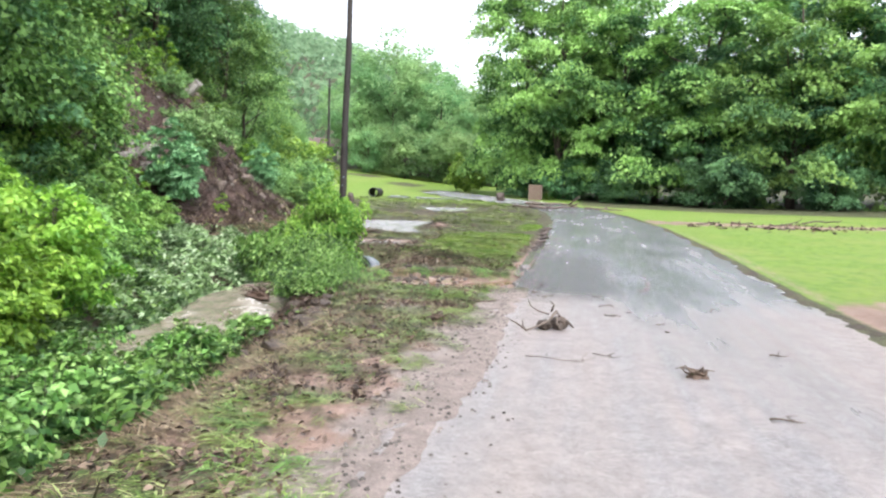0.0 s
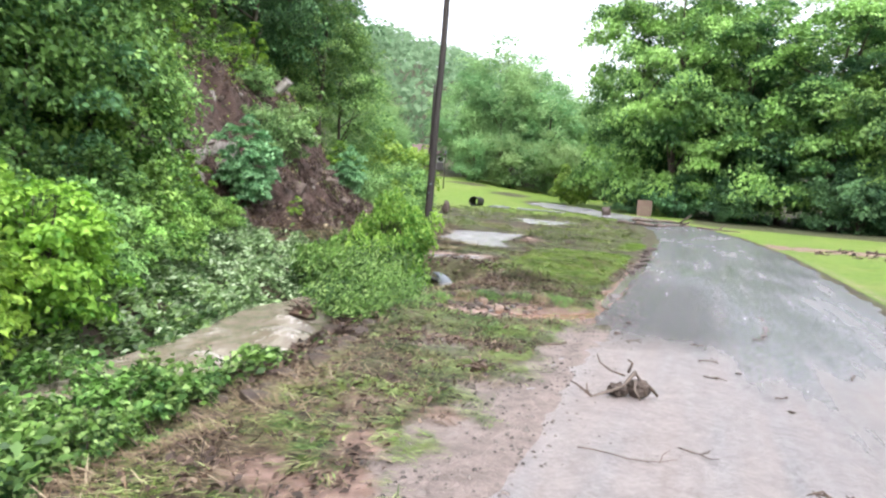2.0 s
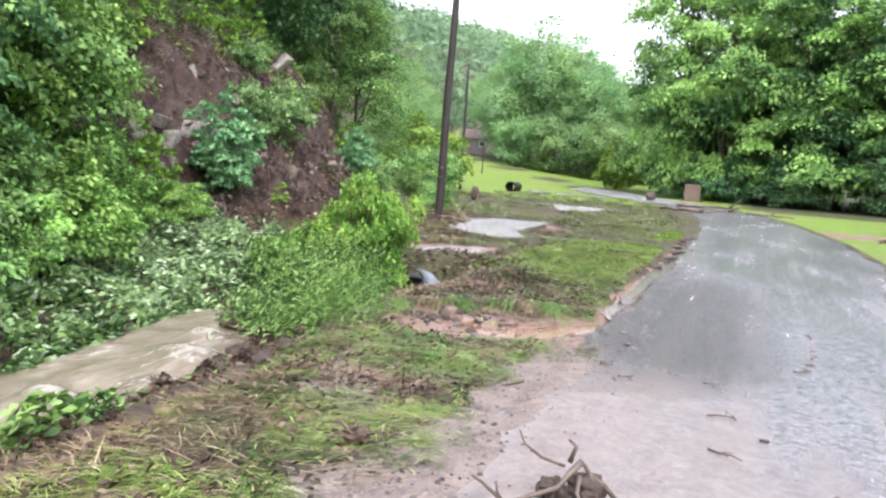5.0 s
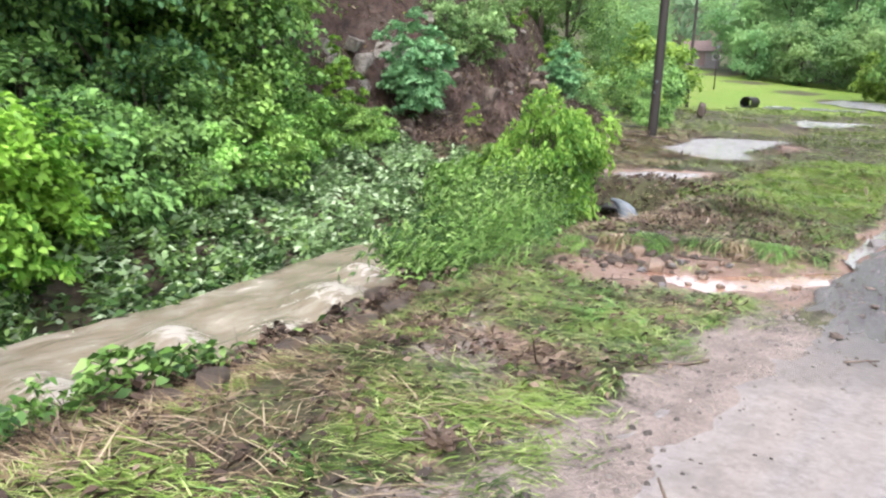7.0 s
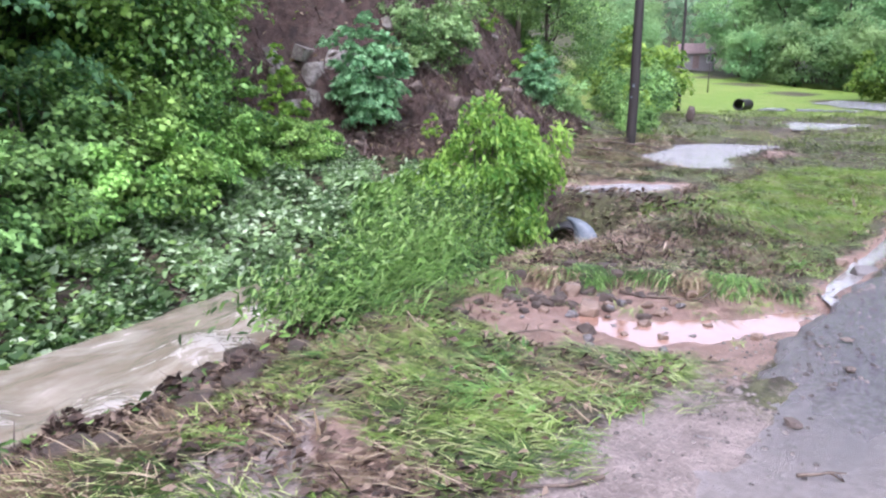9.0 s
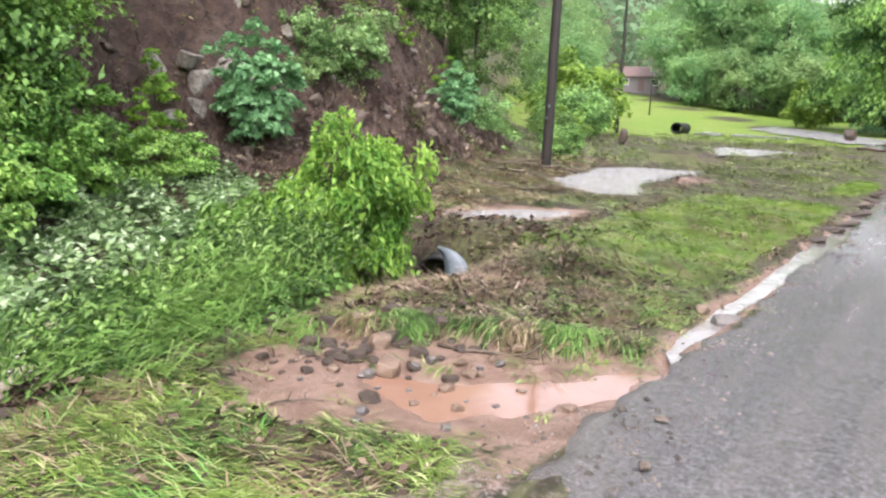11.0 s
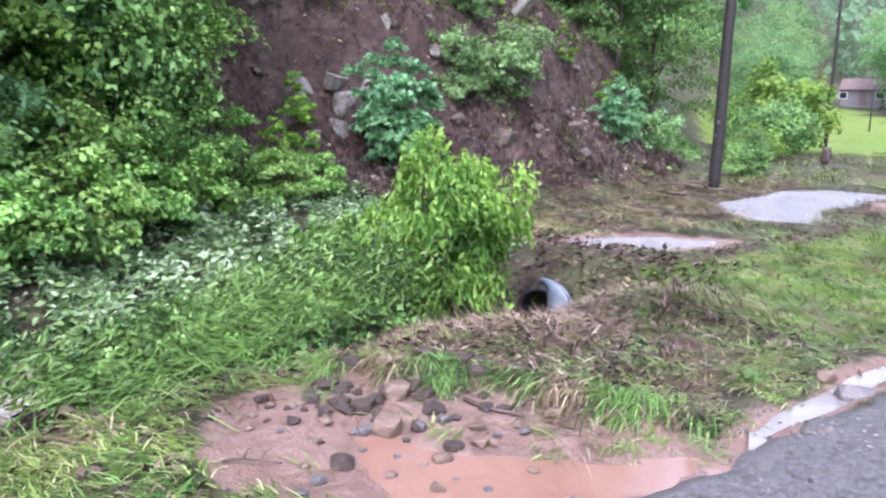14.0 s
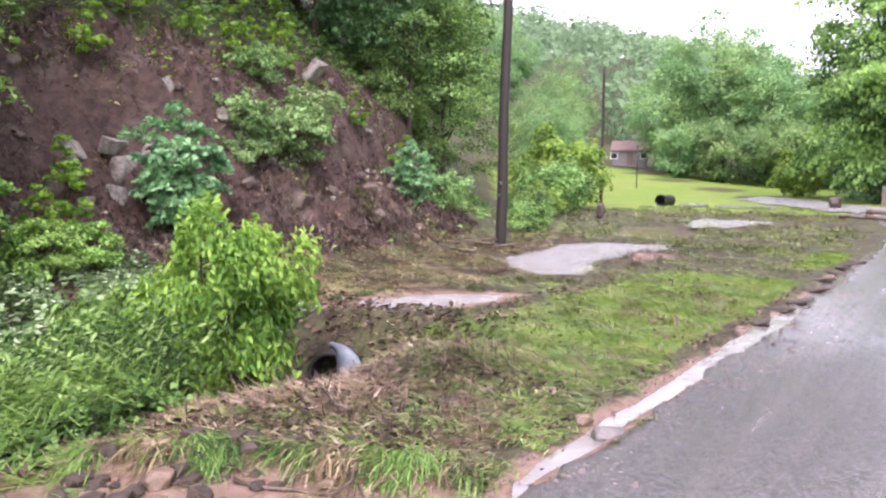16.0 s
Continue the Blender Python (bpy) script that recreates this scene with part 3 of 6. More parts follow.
# ---- ground, road, water ----
def spaced(a, b, step, far_a, far_b, grow=1.16):
    mid = list(np.arange(a, b + 1e-6, step))
    lo, hi, s = [], [], step
    while (lo[-1] if lo else a) > far_a:
        s *= grow
        lo.append((lo[-1] if lo else a) - s)
    s = step
    while (hi[-1] if hi else b) < far_b:
        s *= grow
        hi.append((hi[-1] if hi else b) + s)
    return np.array(lo[::-1] + mid + hi)


def build_ground():
    xs, ys = spaced(-15.5, 4.5, 0.11, -1400, 1400), spaced(2.0, 30.0, 0.12, -900, 1800, 1.12)
    xs = np.sort(np.concatenate([xs[(xs < -1.8) | (xs > -0.35)], np.arange(-1.78, -0.37, 0.035)]))
    X, Y = np.meshgrid(xs, ys)
    V = np.stack([X, Y, land(X, Y)], -1)
    nx, ny = len(xs), len(ys)
    i = (np.arange(ny - 1)[:, None] * nx + np.arange(nx - 1)[None, :]).ravel()
    me = raw_mesh("ground", V, np.stack([i, i + 1, i + nx + 1, i + nx], 1), True)
    for k, v in zones(X.ravel(), Y.ravel()).items():
        a = me.attributes.new(k, "FLOAT", "POINT")
        a.data.foreach_set("value", v.astype(np.float32))
    ob = part("ground", me, M_GROUND)
    return tagged(ob, "muddy flood-washed valley ground with grass and hillside", "ground", kind="structure")


def build_road():
    ys = np.concatenate([np.arange(-30, 34, 0.1), np.arange(34, 112, 1.0)])
    us = np.array([-2.25, -2.23, -2.15, -2.0, -1.7, -1.2, -0.6, 0, 0.6, 1.2, 1.7, 2.0, 2.15, 2.23, 2.25])
    V, silt, worn = [], [], []
    for y in ys:
        m = float(road_mid(y))
        slope = (float(road_mid(y + 0.5)) - float(road_mid(y - 0.5)))
        k = 1 / math.sqrt(1 + slope * slope)
        jl = 0.05 * math.sin(y * 1.3) + 0.03 * math.sin(y * 3.7 + 1) + 0.025 * math.sin(y * 9.1 + 2) + 0.02 * math.sin(y * 17)
        jr = 0.08 * math.sin(y * 1.7 + 2) + 0.05 * math.sin(y * 6.1) + 0.03 * math.sin(y * 14 + 1)
        for c, u in enumerate(us):
            e = u + (jl if u < -1.9 else 0) + (jr if u > 1.9 else 0)
            px, py = m + e * k, y - e * slope * k
            z = float(valley(py)) + 0.022 - 0.012 * e * e / 5 + 0.006 * math.sin(px * 2 + y) - (0.10 if c in (0, 14) else 0.012 if c in (1, 13) else 0)
            V.append((px, py, z))
            f = smooth(13.0, 8.5, y - 0.6 * u) * 1.1 - 0.45
            f = max(f, 0.7 * smooth(-1.7, -2.2, u) * smooth(15, 10, y))
            f = max(f, 0.78 * smooth(0.3, -1.0, u) * smooth(12.6, 10.2, y))
            f = f + 0.35 * smooth(0.4, 1.6, u) * smooth(14, 8, y)
            silt.append(float(f))
            worn.append(float(smooth(0.1, -1.4, u) * smooth(10.5, 12.5, y - 0.5 * u) * smooth(22, 15, y)))
    nx = len(us)
    i = (np.arange(len(ys) - 1)[:, None] * nx + np.arange(nx - 1)[None, :]).ravel()
    me = raw_mesh("road", V, np.stack([i, i + 1, i + nx + 1, i + nx], 1), True)
    a = me.attributes.new("silt", "FLOAT", "POINT")
    a.data.foreach_set("value", np.array(silt, np.float32))
    a = me.attributes.new("worn", "FLOAT", "POINT")
    a.data.foreach_set("value", np.array(worn, np.float32))
    return tagged(part("road", me, M_ROAD), "wet grey asphalt lane coated with pale silt", "road", kind="structure")


RAPIDS = [(-4.45, 9.85, 0.55, 0.42), (-5.15, 9.15, 0.3, 0.3), (-5.7, 11.9, 0.35, 0.35), (-4.6, 8.0, 0.5, 0.3), (-5.2, 11.0, 0.5, 0.5), (-4.8, 6.6, 0.5, 0.4)]


def build_stream():
    ys = np.arange(-40, 15.7, 0.08)
    us = np.linspace(-1.0, 1.0, 25)
    Y, U = np.meshgrid(ys, us, indexing="ij")
    X = stream_mid(Y) + U * 1.05
    Z = -0.57 + 0.022 * np.clip(Y - 12, 0, 6) + 0.028 * bumps(X * 2.2, Y * 0.8, 1.0) + 0.012 * bumps(X * 2, Y, 0.45)
    foam = np.zeros(X.shape)
    for fx, fy, wx, wy in RAPIDS:
        d = np.exp(-((X - fx) / wx) ** 2 - ((Y - fy + 0.3 * (X - fx)) / wy) ** 2)
        foam = np.maximum(foam, 0.85 * np.roll(d, 1, 0))
        Z = Z + 0.13 * d - 0.07 * np.exp(-((X - fx) / wx) ** 2 - ((Y - fy - 0.45) / 0.3) ** 2)
    nx = len(us)
    i = (np.arange(len(ys) - 1)[:, None] * nx + np.arange(nx - 1)[None, :]).ravel()
    me = raw_mesh("stream_water", np.stack([X, Y, Z], -1), np.stack([i, i + 1, i + nx + 1, i + nx], 1), True)
    a = me.attributes.new("foam", "FLOAT", "POINT")
    a.data.foreach_set("value", foam.ravel().astype(np.float32))
    return tagged(part("stream_water", me, M_STREAM), "fast brown flood water running in a ditch", "water", kind="structure")


def build_pool(name, key, label, mat):
    """A still pool: a level sheet reaching under its shore all round."""
    z, outline = POOLS[key]
    cx, cy = np.mean([p[0] for p in outline]), np.mean([p[1] for p in outline])
    bm = bmesh.new()
    ring = []
    for x, y in outline:
        d = math.hypot(x - cx, y - cy)
        ring.append(bm.verts.new((x + 0.35 * (x - cx) / d, y + 0.35 * (y - cy) / d, z)))
    bm.faces.new(ring)
    bmesh.ops.triangulate(bm, faces=bm.faces[:])
    return tagged(part(name, bm, mat), label, "puddle", kind="structure")


build_ground()
build_road()
build_stream()


def gutter_water():
    ys = np.arange(13.5, 35.0, 0.3)
    e = road_mid(ys) - 2.22
    V = np.stack([np.stack([e + 0.1 - 0.95 * smooth(13.5, 15.8, ys) - 0.06 * bumps(ys, ys, 0.9), ys, valley(ys) - 0.075], 1), np.stack([e + 0.15, ys, valley(ys) - 0.075], 1)], 1)
    i = np.arange(len(ys) - 1)[:, None] * 2
    me = raw_mesh("gutter_water", V, i + [[0, 1, 3, 2]])
    return tagged(part("gutter_water", me, M_GUTTER), "rain water standing in the gutter beside the asphalt", "puddle", kind="structure")


def flood_sheet():
    """Flood water running over the far lane."""
    ys = np.arange(62, 98, 1.0)
    V = [(float(road_mid(y)) + u + 0.3 * math.sin(y * 0.9 + u), y + 0.35 * u, float(valley(y + 0.35 * u)) + 0.05) for y in ys for u in (-3.2, 0.0, 2.4)]
    i = np.arange(len(ys) - 1)[:, None] * 3
    me = raw_mesh("flood_water", V, np.concatenate([i + [[0, 1, 4, 3]], i + [[1, 2, 5, 4]]]))
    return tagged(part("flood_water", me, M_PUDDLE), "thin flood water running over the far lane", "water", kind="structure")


gutter_water()
flood_sheet()
build_pool("pond_water", "pond_lower", "muddy flood pool below the utility pole, sky reflection in its colour", M_PUDDLE)
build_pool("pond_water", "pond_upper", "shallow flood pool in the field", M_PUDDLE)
build_pool("pond_water", "pond_middle", "still brown flood pool among drowned grass", M_MARSH)
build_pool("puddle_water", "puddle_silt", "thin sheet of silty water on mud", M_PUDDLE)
build_pool("puddle_water", "puddle_red", "reddish puddle in the washed-out verge", M_RED)
build_pool("puddle_water", "puddle_lawn", "brown flood water lying beside the lawn", M_MARSH)


# ---- vegetation ----
def crown_mesh(name, seed, H, R, base, clumps, per, leaf, flat=0.5, clump_r=0.3, shell=0.55, droop=0.2, lobes=3, fine=False, hang=0.55, slim=1.0):
    """A crown: many leaves in clumps on an uneven, lobed envelope. Returns the mesh and the clump centres."""
    g = np.random.default_rng(seed)
    v = unit(g.normal(size=(clumps, 3)))
    r = shell + (1 - shell) * g.random((clumps, 1)) ** 0.6
    ang = np.arctan2(v[:, 1], v[:, 0])
    ph = g.uniform(0, 6.28, 4)
    lob = 1 + 0.16 * np.sin(lobes * ang + ph[0]) + 0.13 * np.sin(2 * ang + 4 * v[:, 2] + ph[1]) + 0.1 * np.sin(5 * v[:, 2] + ph[2] + ang)
    mid = (base + H) / 2
    c = v * r * lob[:, None] * np.array([R, R, (H - base) / 2]) + np.array([0, 0, mid])
    cr = clump_r * R * g.uniform(0.65, 1.35, (clumps, 1, 1))
    p = unit(g.normal(size=(clumps, per, 3))) * g.random((clumps, per, 1)) ** 0.5
    p = c[:, None, :] + p * cr * np.array([1, 1, flat])
    p[:, :, 2] -= droop * cr[:, :, 0] * np.sum(((p - c[:, None, :]) / cr)[:, :, :2] ** 2, -1)
    p = p.reshape(-1, 3)
    out = np.repeat(unit(c - np.array([0, 0, mid * 0.8])), per, 0)
    nrm = unit(g.normal(size=p.shape) * 0.55 + out * 0.45 + np.array([0, 0, 0.75]))
    way = unit(g.normal(size=p.shape) * 0.8 + out * 0.8 + np.array([0, 0, -hang]))
    L = leaf * g.uniform(0.6, 1.4, len(p))
    vv, q = leaf_quads(p, nrm if hang < 1 else unit(nrm * np.array([1, 1, 0.3])), way, L, L * slim * g.uniform(0.5, 0.75, len(p)), 0.2, fine)
    return raw_mesh(name, vv, q), c


def grown(pieces, cap):
    """Joins limbs to their stem: each limb's root corner is the stem's nearest corner."""
    v0, q0 = pieces[0]
    vs, qs, n = [v0], [q0], len(v0)
    for v, q in pieces[1:]:
        near = int(np.argmin(np.linalg.norm(v0 - v[cap], axis=1)))
        q = np.where(q == cap, near - n, q) + n
        vs.append(v)
        qs.append(q)
        n += len(v)
    return np.concatenate(vs), np.concatenate(qs)


def trunk_mesh(name, seed, H, r0, targets, limbs=9, splay=0.0, lean=0.05):
    g = np.random.default_rng(seed + 50)
    pieces = []
    for s in range(1):
        a = g.uniform(0, 6.28)
        spread = splay * H
        k = 8
        zz = np.linspace(-0.25, H * 0.88, k)
        wob = np.cumsum(g.normal(size=(k, 2)) * lean * H / k, 0)
        path = np.stack([wob[:, 0] + math.cos(a) * spread * zz / H, wob[:, 1] + math.sin(a) * spread * zz / H, zz], 1)
        pieces.append(tube(path, np.linspace(r0, r0 * 0.18, k) * (1 + 0.35 * (np.arange(k) == 0))))
        for t in targets[g.integers(0, len(targets), limbs)]:
            z0 = np.clip(t[2] - g.uniform(0.12, 0.3) * H, 0.15 * H, 0.82 * H)
            st = np.array([np.interp(z0, zz, path[:, j]) for j in range(3)])
            m = st * 0.5 + t * 0.5 + np.array([0, 0, 0.05 * H]) + g.normal(size=3) * 0.03 * H
            rr = r0 * (1 - 0.8 * z0 / H) * 0.5
            pieces.append(tube([st, m, t * 0.95 + st * 0.05], [rr, rr * 0.6, rr * 0.2], 5))
    return raw_mesh(name, *grown(pieces, 18), True)


def plant(name, label, category, seed, H, R, base, clumps, per, leaf, mat, r0, group="", stems=1, limbs=9, **kw):
    """A tree or bush at the origin, with a woody part and a crown."""
    top = thing(name, Matrix(), label, category, group)
    me, c = crown_mesh("crown", seed, H, R, base, clumps, per, leaf, **kw)
    for k in range(stems):
        part("trunk" if stems == 1 else "stem", trunk_mesh("trunk", seed + 7 * k, H, r0, c, limbs, 0.0 if stems == 1 else 0.16), M_BARK, top)
    part("crown", me, mat, top)
    return top


def stand(x, y, scale=1.0, turn=0.0, sink=0.05, stretch=1.0):
    return Matrix.Translation((x, y, float(land(x, y)) - sink)) @ Matrix.Rotation(turn, 4, "Z") @ Matrix.Diagonal((scale, scale, scale * stretch, 1))


def spread(model, places, sink=0.05):
    """Stands a model at the first place and copies it to the others: (x, y, scale, turn, stretch)."""
    for k, (x, y, s, a, *st) in enumerate(places):
        m = stand(x, y, s, a, sink, st[0] if st else 1.0)
        if k == 0:
            keep = model
            first = m
        else:
            copy_thing(model, m)
    keep.matrix_basis = first


# bushes along the foot of the wooded bank
spread(plant("bush", "bright lime-green leafy bush on the stream bank", "bush", 11, 1.6, 0.85, 0.0, 95, 64, 0.075, M_LEAF_LIME, 0.02, "bank bushes", stems=5, limbs=12, flat=0.4, clump_r=0.25, shell=0.3, droop=0.5, lobes=5, fine=True),
       [(-6.9, 8.4, 1.15, 0.3), (-6.3, 6.6, 1.1, 1.9), (-7.6, 9.3, 0.85, 2.9), (-6.6, 4.8, 1.2, 4.4), (-7.4, 7.3, 1.45, 0.8)])
spread(plant("bush", "fresh green leafy bush at the wood edge", "bush", 12, 1.35, 0.85, 0.0, 80, 66, 0.085, M_LEAF_FRESH, 0.018, "wood edge bushes", stems=5, limbs=9, flat=0.45, clump_r=0.27, shell=0.35, droop=0.4, lobes=5),
       [(-9.0, 12.5, 1.1, 2), (-9.5, 13.3, 1.0, 3), (-10.0, 14.1, 0.95, 4), (-10.2, 15.0, 0.85, 5), (-10.3, 15.9, 0.7, 0.5), (-10.2, 12.9, 1.3, 3.6), (-10.5, 16.7, 0.6, 2.0), (-11.3, 14.8, 1.0, 1.1), (-8.8, 11.8, 0.9, 1)])
# wood edge bush again; its darker leaf colour carries the wood's shade
spread(plant("bush", "mid-green leafy bush in the shade of the wood", "bush", 17, 1.35, 0.85, 0.0, 75, 70, 0.075, M_LEAF, 0.018, "wood edge bushes", stems=5, limbs=9, flat=0.35, clump_r=0.28, shell=0.4, droop=0.6, lobes=5),
       [(-8.3, 10.6, 1.1, 0), (-8.0, 9.7, 1.2, 1.7), (-9.4, 11.4, 1.3, 2.2), (-9.2, 9.6, 1.4, 5.2), (-8.7, 8.2, 1.5, 0.2)])
spread(plant("bush", "green shrub on rough ground beside the utility pole", "bush", 13, 2.3, 1.6, 0.0, 80, 60, 0.15, M_LEAF, 0.03, "pole bushes", stems=5, limbs=5, flat=0.7),
       [(-12.2, 33.4, 0.52, 0), (-16.5, 41, 0.7, 1), (-18.5, 47, 1.2, 3), (-21, 52, 1.4, 5)])
spread(plant("bush", "lime-green shrub at the field edge", "bush", 14, 2.6, 1.6, 0.1, 70, 60, 0.2, M_LEAF_SAP, 0.03, "field bushes", stems=4, limbs=5, flat=0.7),
       [(-17.5, 44.0, 0.62, 0), (-15, 92, 1.6, 1), (-23.5, 57, 1.9, 2)])

spread(plant("weed", "leafy fresh green weed leaning over the stream edge", "weed", 15, 0.72, 0.42, 0.0, 34, 34, 0.07, M_LEAF_WEED, 0.008, "stream weeds", stems=3, limbs=5, flat=0.5, clump_r=0.3, shell=0.3, droop=0.5, lobes=4),
       [(-3.95, 6.6, 1.0, 2), (-3.6, 6.2, 0.9, 3), (-4.2, 8.0, 0.6, 1.2), (-3.75, 5.6, 0.9, 4), (-3.5, 5.0, 0.9, 5), (-3.45, 4.2, 1.0, 0.5), (-4.5, 5.6, 1.25, 1), (-4.2, 4.9, 1.2, 2.6), (-4.9, 4.6, 1.4, 3.7), (-3.9, 3.9, 1.2, 5.5), (-3.3, 3.4, 1.0, 1.1)])
spread(plant("weed", "bent green weed clump at the stream edge", "weed", 16, 0.6, 0.45, 0.0, 34, 36, 0.065, M_LEAF_WEED, 0.008, "stream weeds", stems=3, limbs=5, flat=0.5, clump_r=0.3, shell=0.3, droop=0.6, lobes=5),
       [(-4.05, 7.3, 0.9, 2), (-3.75, 6.8, 0.95, 3), (-3.85, 6.1, 0.9, 4), (-3.4, 5.7, 0.8, 5), (-3.7, 4.8, 1.1, 0.6), (-5.55, 7.4, 1.1, 2), (-5.6, 6.2, 1.2, 1), (-4.7, 6.3, 1.1, 5), (-4.2, 6.0, 1.1, 2.2), (-5.0, 5.3, 1.3, 3.3), (-4.5, 4.1, 1.3, 0.2),
        (-5.5, 14.4, 1.3, 0.4), (-5.2, 13.8, 1.3, 1.4), (-5.0, 13.2, 1.2, 2.4), (-4.85, 12.6, 1.2, 3.4), (-4.6, 12.1, 1.1, 4.4), (-5.6, 13.4, 1.2, 5.4), (-4.4, 12.8, 0.9, 0.9), (-4.9, 14.2, 1.0, 1.9), (-4.4, 13.5, 0.9, 2.9), (-4.3, 11.8, 0.8, 3.9)])

# turf hanging over the rim of the washed-out mud
def rim_grass(name, label, mat, n, seed, length):
    g = np.random.default_rng(seed)
    x, y = g.uniform(-4.4, -1.5, n), g.uniform(12.9, 14.9, n)
    c = washed(x, y)
    k = (c > 0.0) & (c < 0.22) & (g.random(n) < 0.08 + 0.92 * smooth(0.0, 0.15, bumps(x + seed, y, 0.8)))
    x, y = np.repeat(x[k], 16), np.repeat(y[k], 16)
    m = len(x)
    x, y = x + g.normal(size=m) * 0.05, y + g.normal(size=m) * 0.04
    a = radians(-85) + 2.2 * bumps(x + seed, y, 1.0) + g.normal(size=m) * 0.6
    p = np.stack([x, y, land(x, y) + 0.05 * g.random(m)], 1)
    v, q = blade_quads(p, np.stack([np.cos(a), np.sin(a), 0 * a], 1), g.uniform(*length, m), g.uniform(0.005, 0.011, m), g.uniform(0.05, 0.4, m), g.uniform(0.4, 0.9, m))
    return tagged(part(name, raw_mesh(name, v, q), mat), label, "grass", kind="stuff")


rim_grass("rim_grass", "green turf hanging over the washed-out rim", M_LEAF_WEED, 3600, 301, (0.08, 0.28))
rim_grass("rim_straw", "brown roots and straw hanging at the washed-out rim", M_STRAW, 1500, 302, (0.08, 0.28))
rim_grass("rim_roots", "dark roots and clods at the washed-out rim", M_LITTER, 1500, 303, (0.06, 0.2))

# saplings and shrubs clinging to the slide
spread(plant("sapling", "dark green sapling rooted on the slide face", "sapling", 21, 2.2, 0.8, 0.1, 95, 60, 0.12, M_LEAF_TEAL, 0.03, "slide saplings", stems=2, limbs=8, flat=0.35, droop=0.6, shell=0.3, clump_r=0.3, fine=True),
       [(-11.2, 18.9, 1.0, 0), (-12.6, 27.4, 0.75, 2)])
spread(plant("sapling", "pale green shrub leaning from the slide face", "sapling", 22, 1.7, 1.15, 0.0, 70, 44, 0.11, M_LEAF_SHRUB, 0.025, "slide saplings", stems=4, limbs=8, flat=0.8, shell=0.35, clump_r=0.24, lobes=5, fine=True),
       [(-12.6, 22.7, 0.9, 0), (-12.9, 21.7, 0.65, 2), (-13.2, 23.9, 0.75, 4), (-13.3, 29.8, 0.8, 3), (-12.4, 21.3, 0.45, 1), (-13.9, 22.9, 0.6, 5)])
spread(plant("sapling", "thin yellow-green sapling on bare dirt", "sapling", 23, 1.4, 0.4, 0.1, 16, 22, 0.12, M_LEAF_LIME, 0.015, "slide saplings", stems=2, limbs=5, fine=True),
       [(-11.3, 16.8, 1.0, 0), (-12.2, 17.3, 0.9, 2), (-14.6, 21.5, 1.0, 2), (-15.0, 23.2, 1.1, 3), (-14.4, 24.2, 0.9, 1), (-14.2, 22.6, 0.8, 5), (-11.0, 16.2, 0.8, 3), (-10.4, 19.9, 0.5, 3), (-14.0, 26.6, 0.9, 1), (-13.6, 28.2, 1.0, 4), (-15.4, 24.9, 1.2, 2), (-14.9, 20.2, 1.2, 0), (-13.9, 18.7, 1.0, 5)])

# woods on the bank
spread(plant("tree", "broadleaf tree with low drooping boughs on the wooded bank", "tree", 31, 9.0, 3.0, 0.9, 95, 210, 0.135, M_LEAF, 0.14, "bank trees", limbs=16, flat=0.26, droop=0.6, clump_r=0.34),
       [(-10.9, 9.8, 0.9, 0), (-11.9, 13.2, 0.85, 2), (-10.4, 6.3, 0.95, 4), (-13.6, 14.0, 0.8, 1), (-17.0, 35.0, 0.8, 3), (-17.0, 32.6, 0.75, 0.5), (-9.8, 3.2, 0.9, 2.2)])
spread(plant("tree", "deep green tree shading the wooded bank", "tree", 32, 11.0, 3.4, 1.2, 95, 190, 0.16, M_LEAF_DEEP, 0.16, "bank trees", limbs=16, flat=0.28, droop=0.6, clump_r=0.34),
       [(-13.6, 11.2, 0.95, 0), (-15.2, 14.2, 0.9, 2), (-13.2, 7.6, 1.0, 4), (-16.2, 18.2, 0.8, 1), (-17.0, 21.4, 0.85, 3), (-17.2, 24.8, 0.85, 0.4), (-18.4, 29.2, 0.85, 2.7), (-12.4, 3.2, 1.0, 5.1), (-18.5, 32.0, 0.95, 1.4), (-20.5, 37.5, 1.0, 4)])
spread(plant("tree", "tall tree high on the hillside", "tree", 33, 15.0, 4.2, 2.0, 100, 58, 0.47, M_LEAF, 0.22, "hillside trees", limbs=14, flat=0.5, clump_r=0.3),
       [(-18, 14, 0.9, 0), (-20, 19.5, 0.9, 1), (-21, 25.5, 0.9, 2), (-21, 30.5, 0.85, 3), (-23, 36, 0.8, 4), (-17.5, 8, 1.0, 5), (-25, 43, 0.75, 0.7), (-29, 50, 0.7, 1.7), (-35, 59, 0.7, 2.7), (-27, 30, 0.9, 3.7)])

spread(plant("understory_tree", "leafy understory tree reaching down to the bank", "tree", 34, 5.2, 2.0, -0.2, 80, 170, 0.115, M_LEAF_FRESH, 0.07, "bank understory", limbs=14, flat=0.26, droop=0.7, clump_r=0.33, shell=0.55, lobes=4),
       [(-11.3, 13.6, 0.95, 0), (-12.9, 14.4, 0.95, 1.3), (-13.2, 13.2, 1.2, 2.0), (-14.6, 15.0, 0.9, 4.4), (-12.4, 11.6, 1.2, 5.9), (-10.9, 13.6, 0.7, 2.2)])
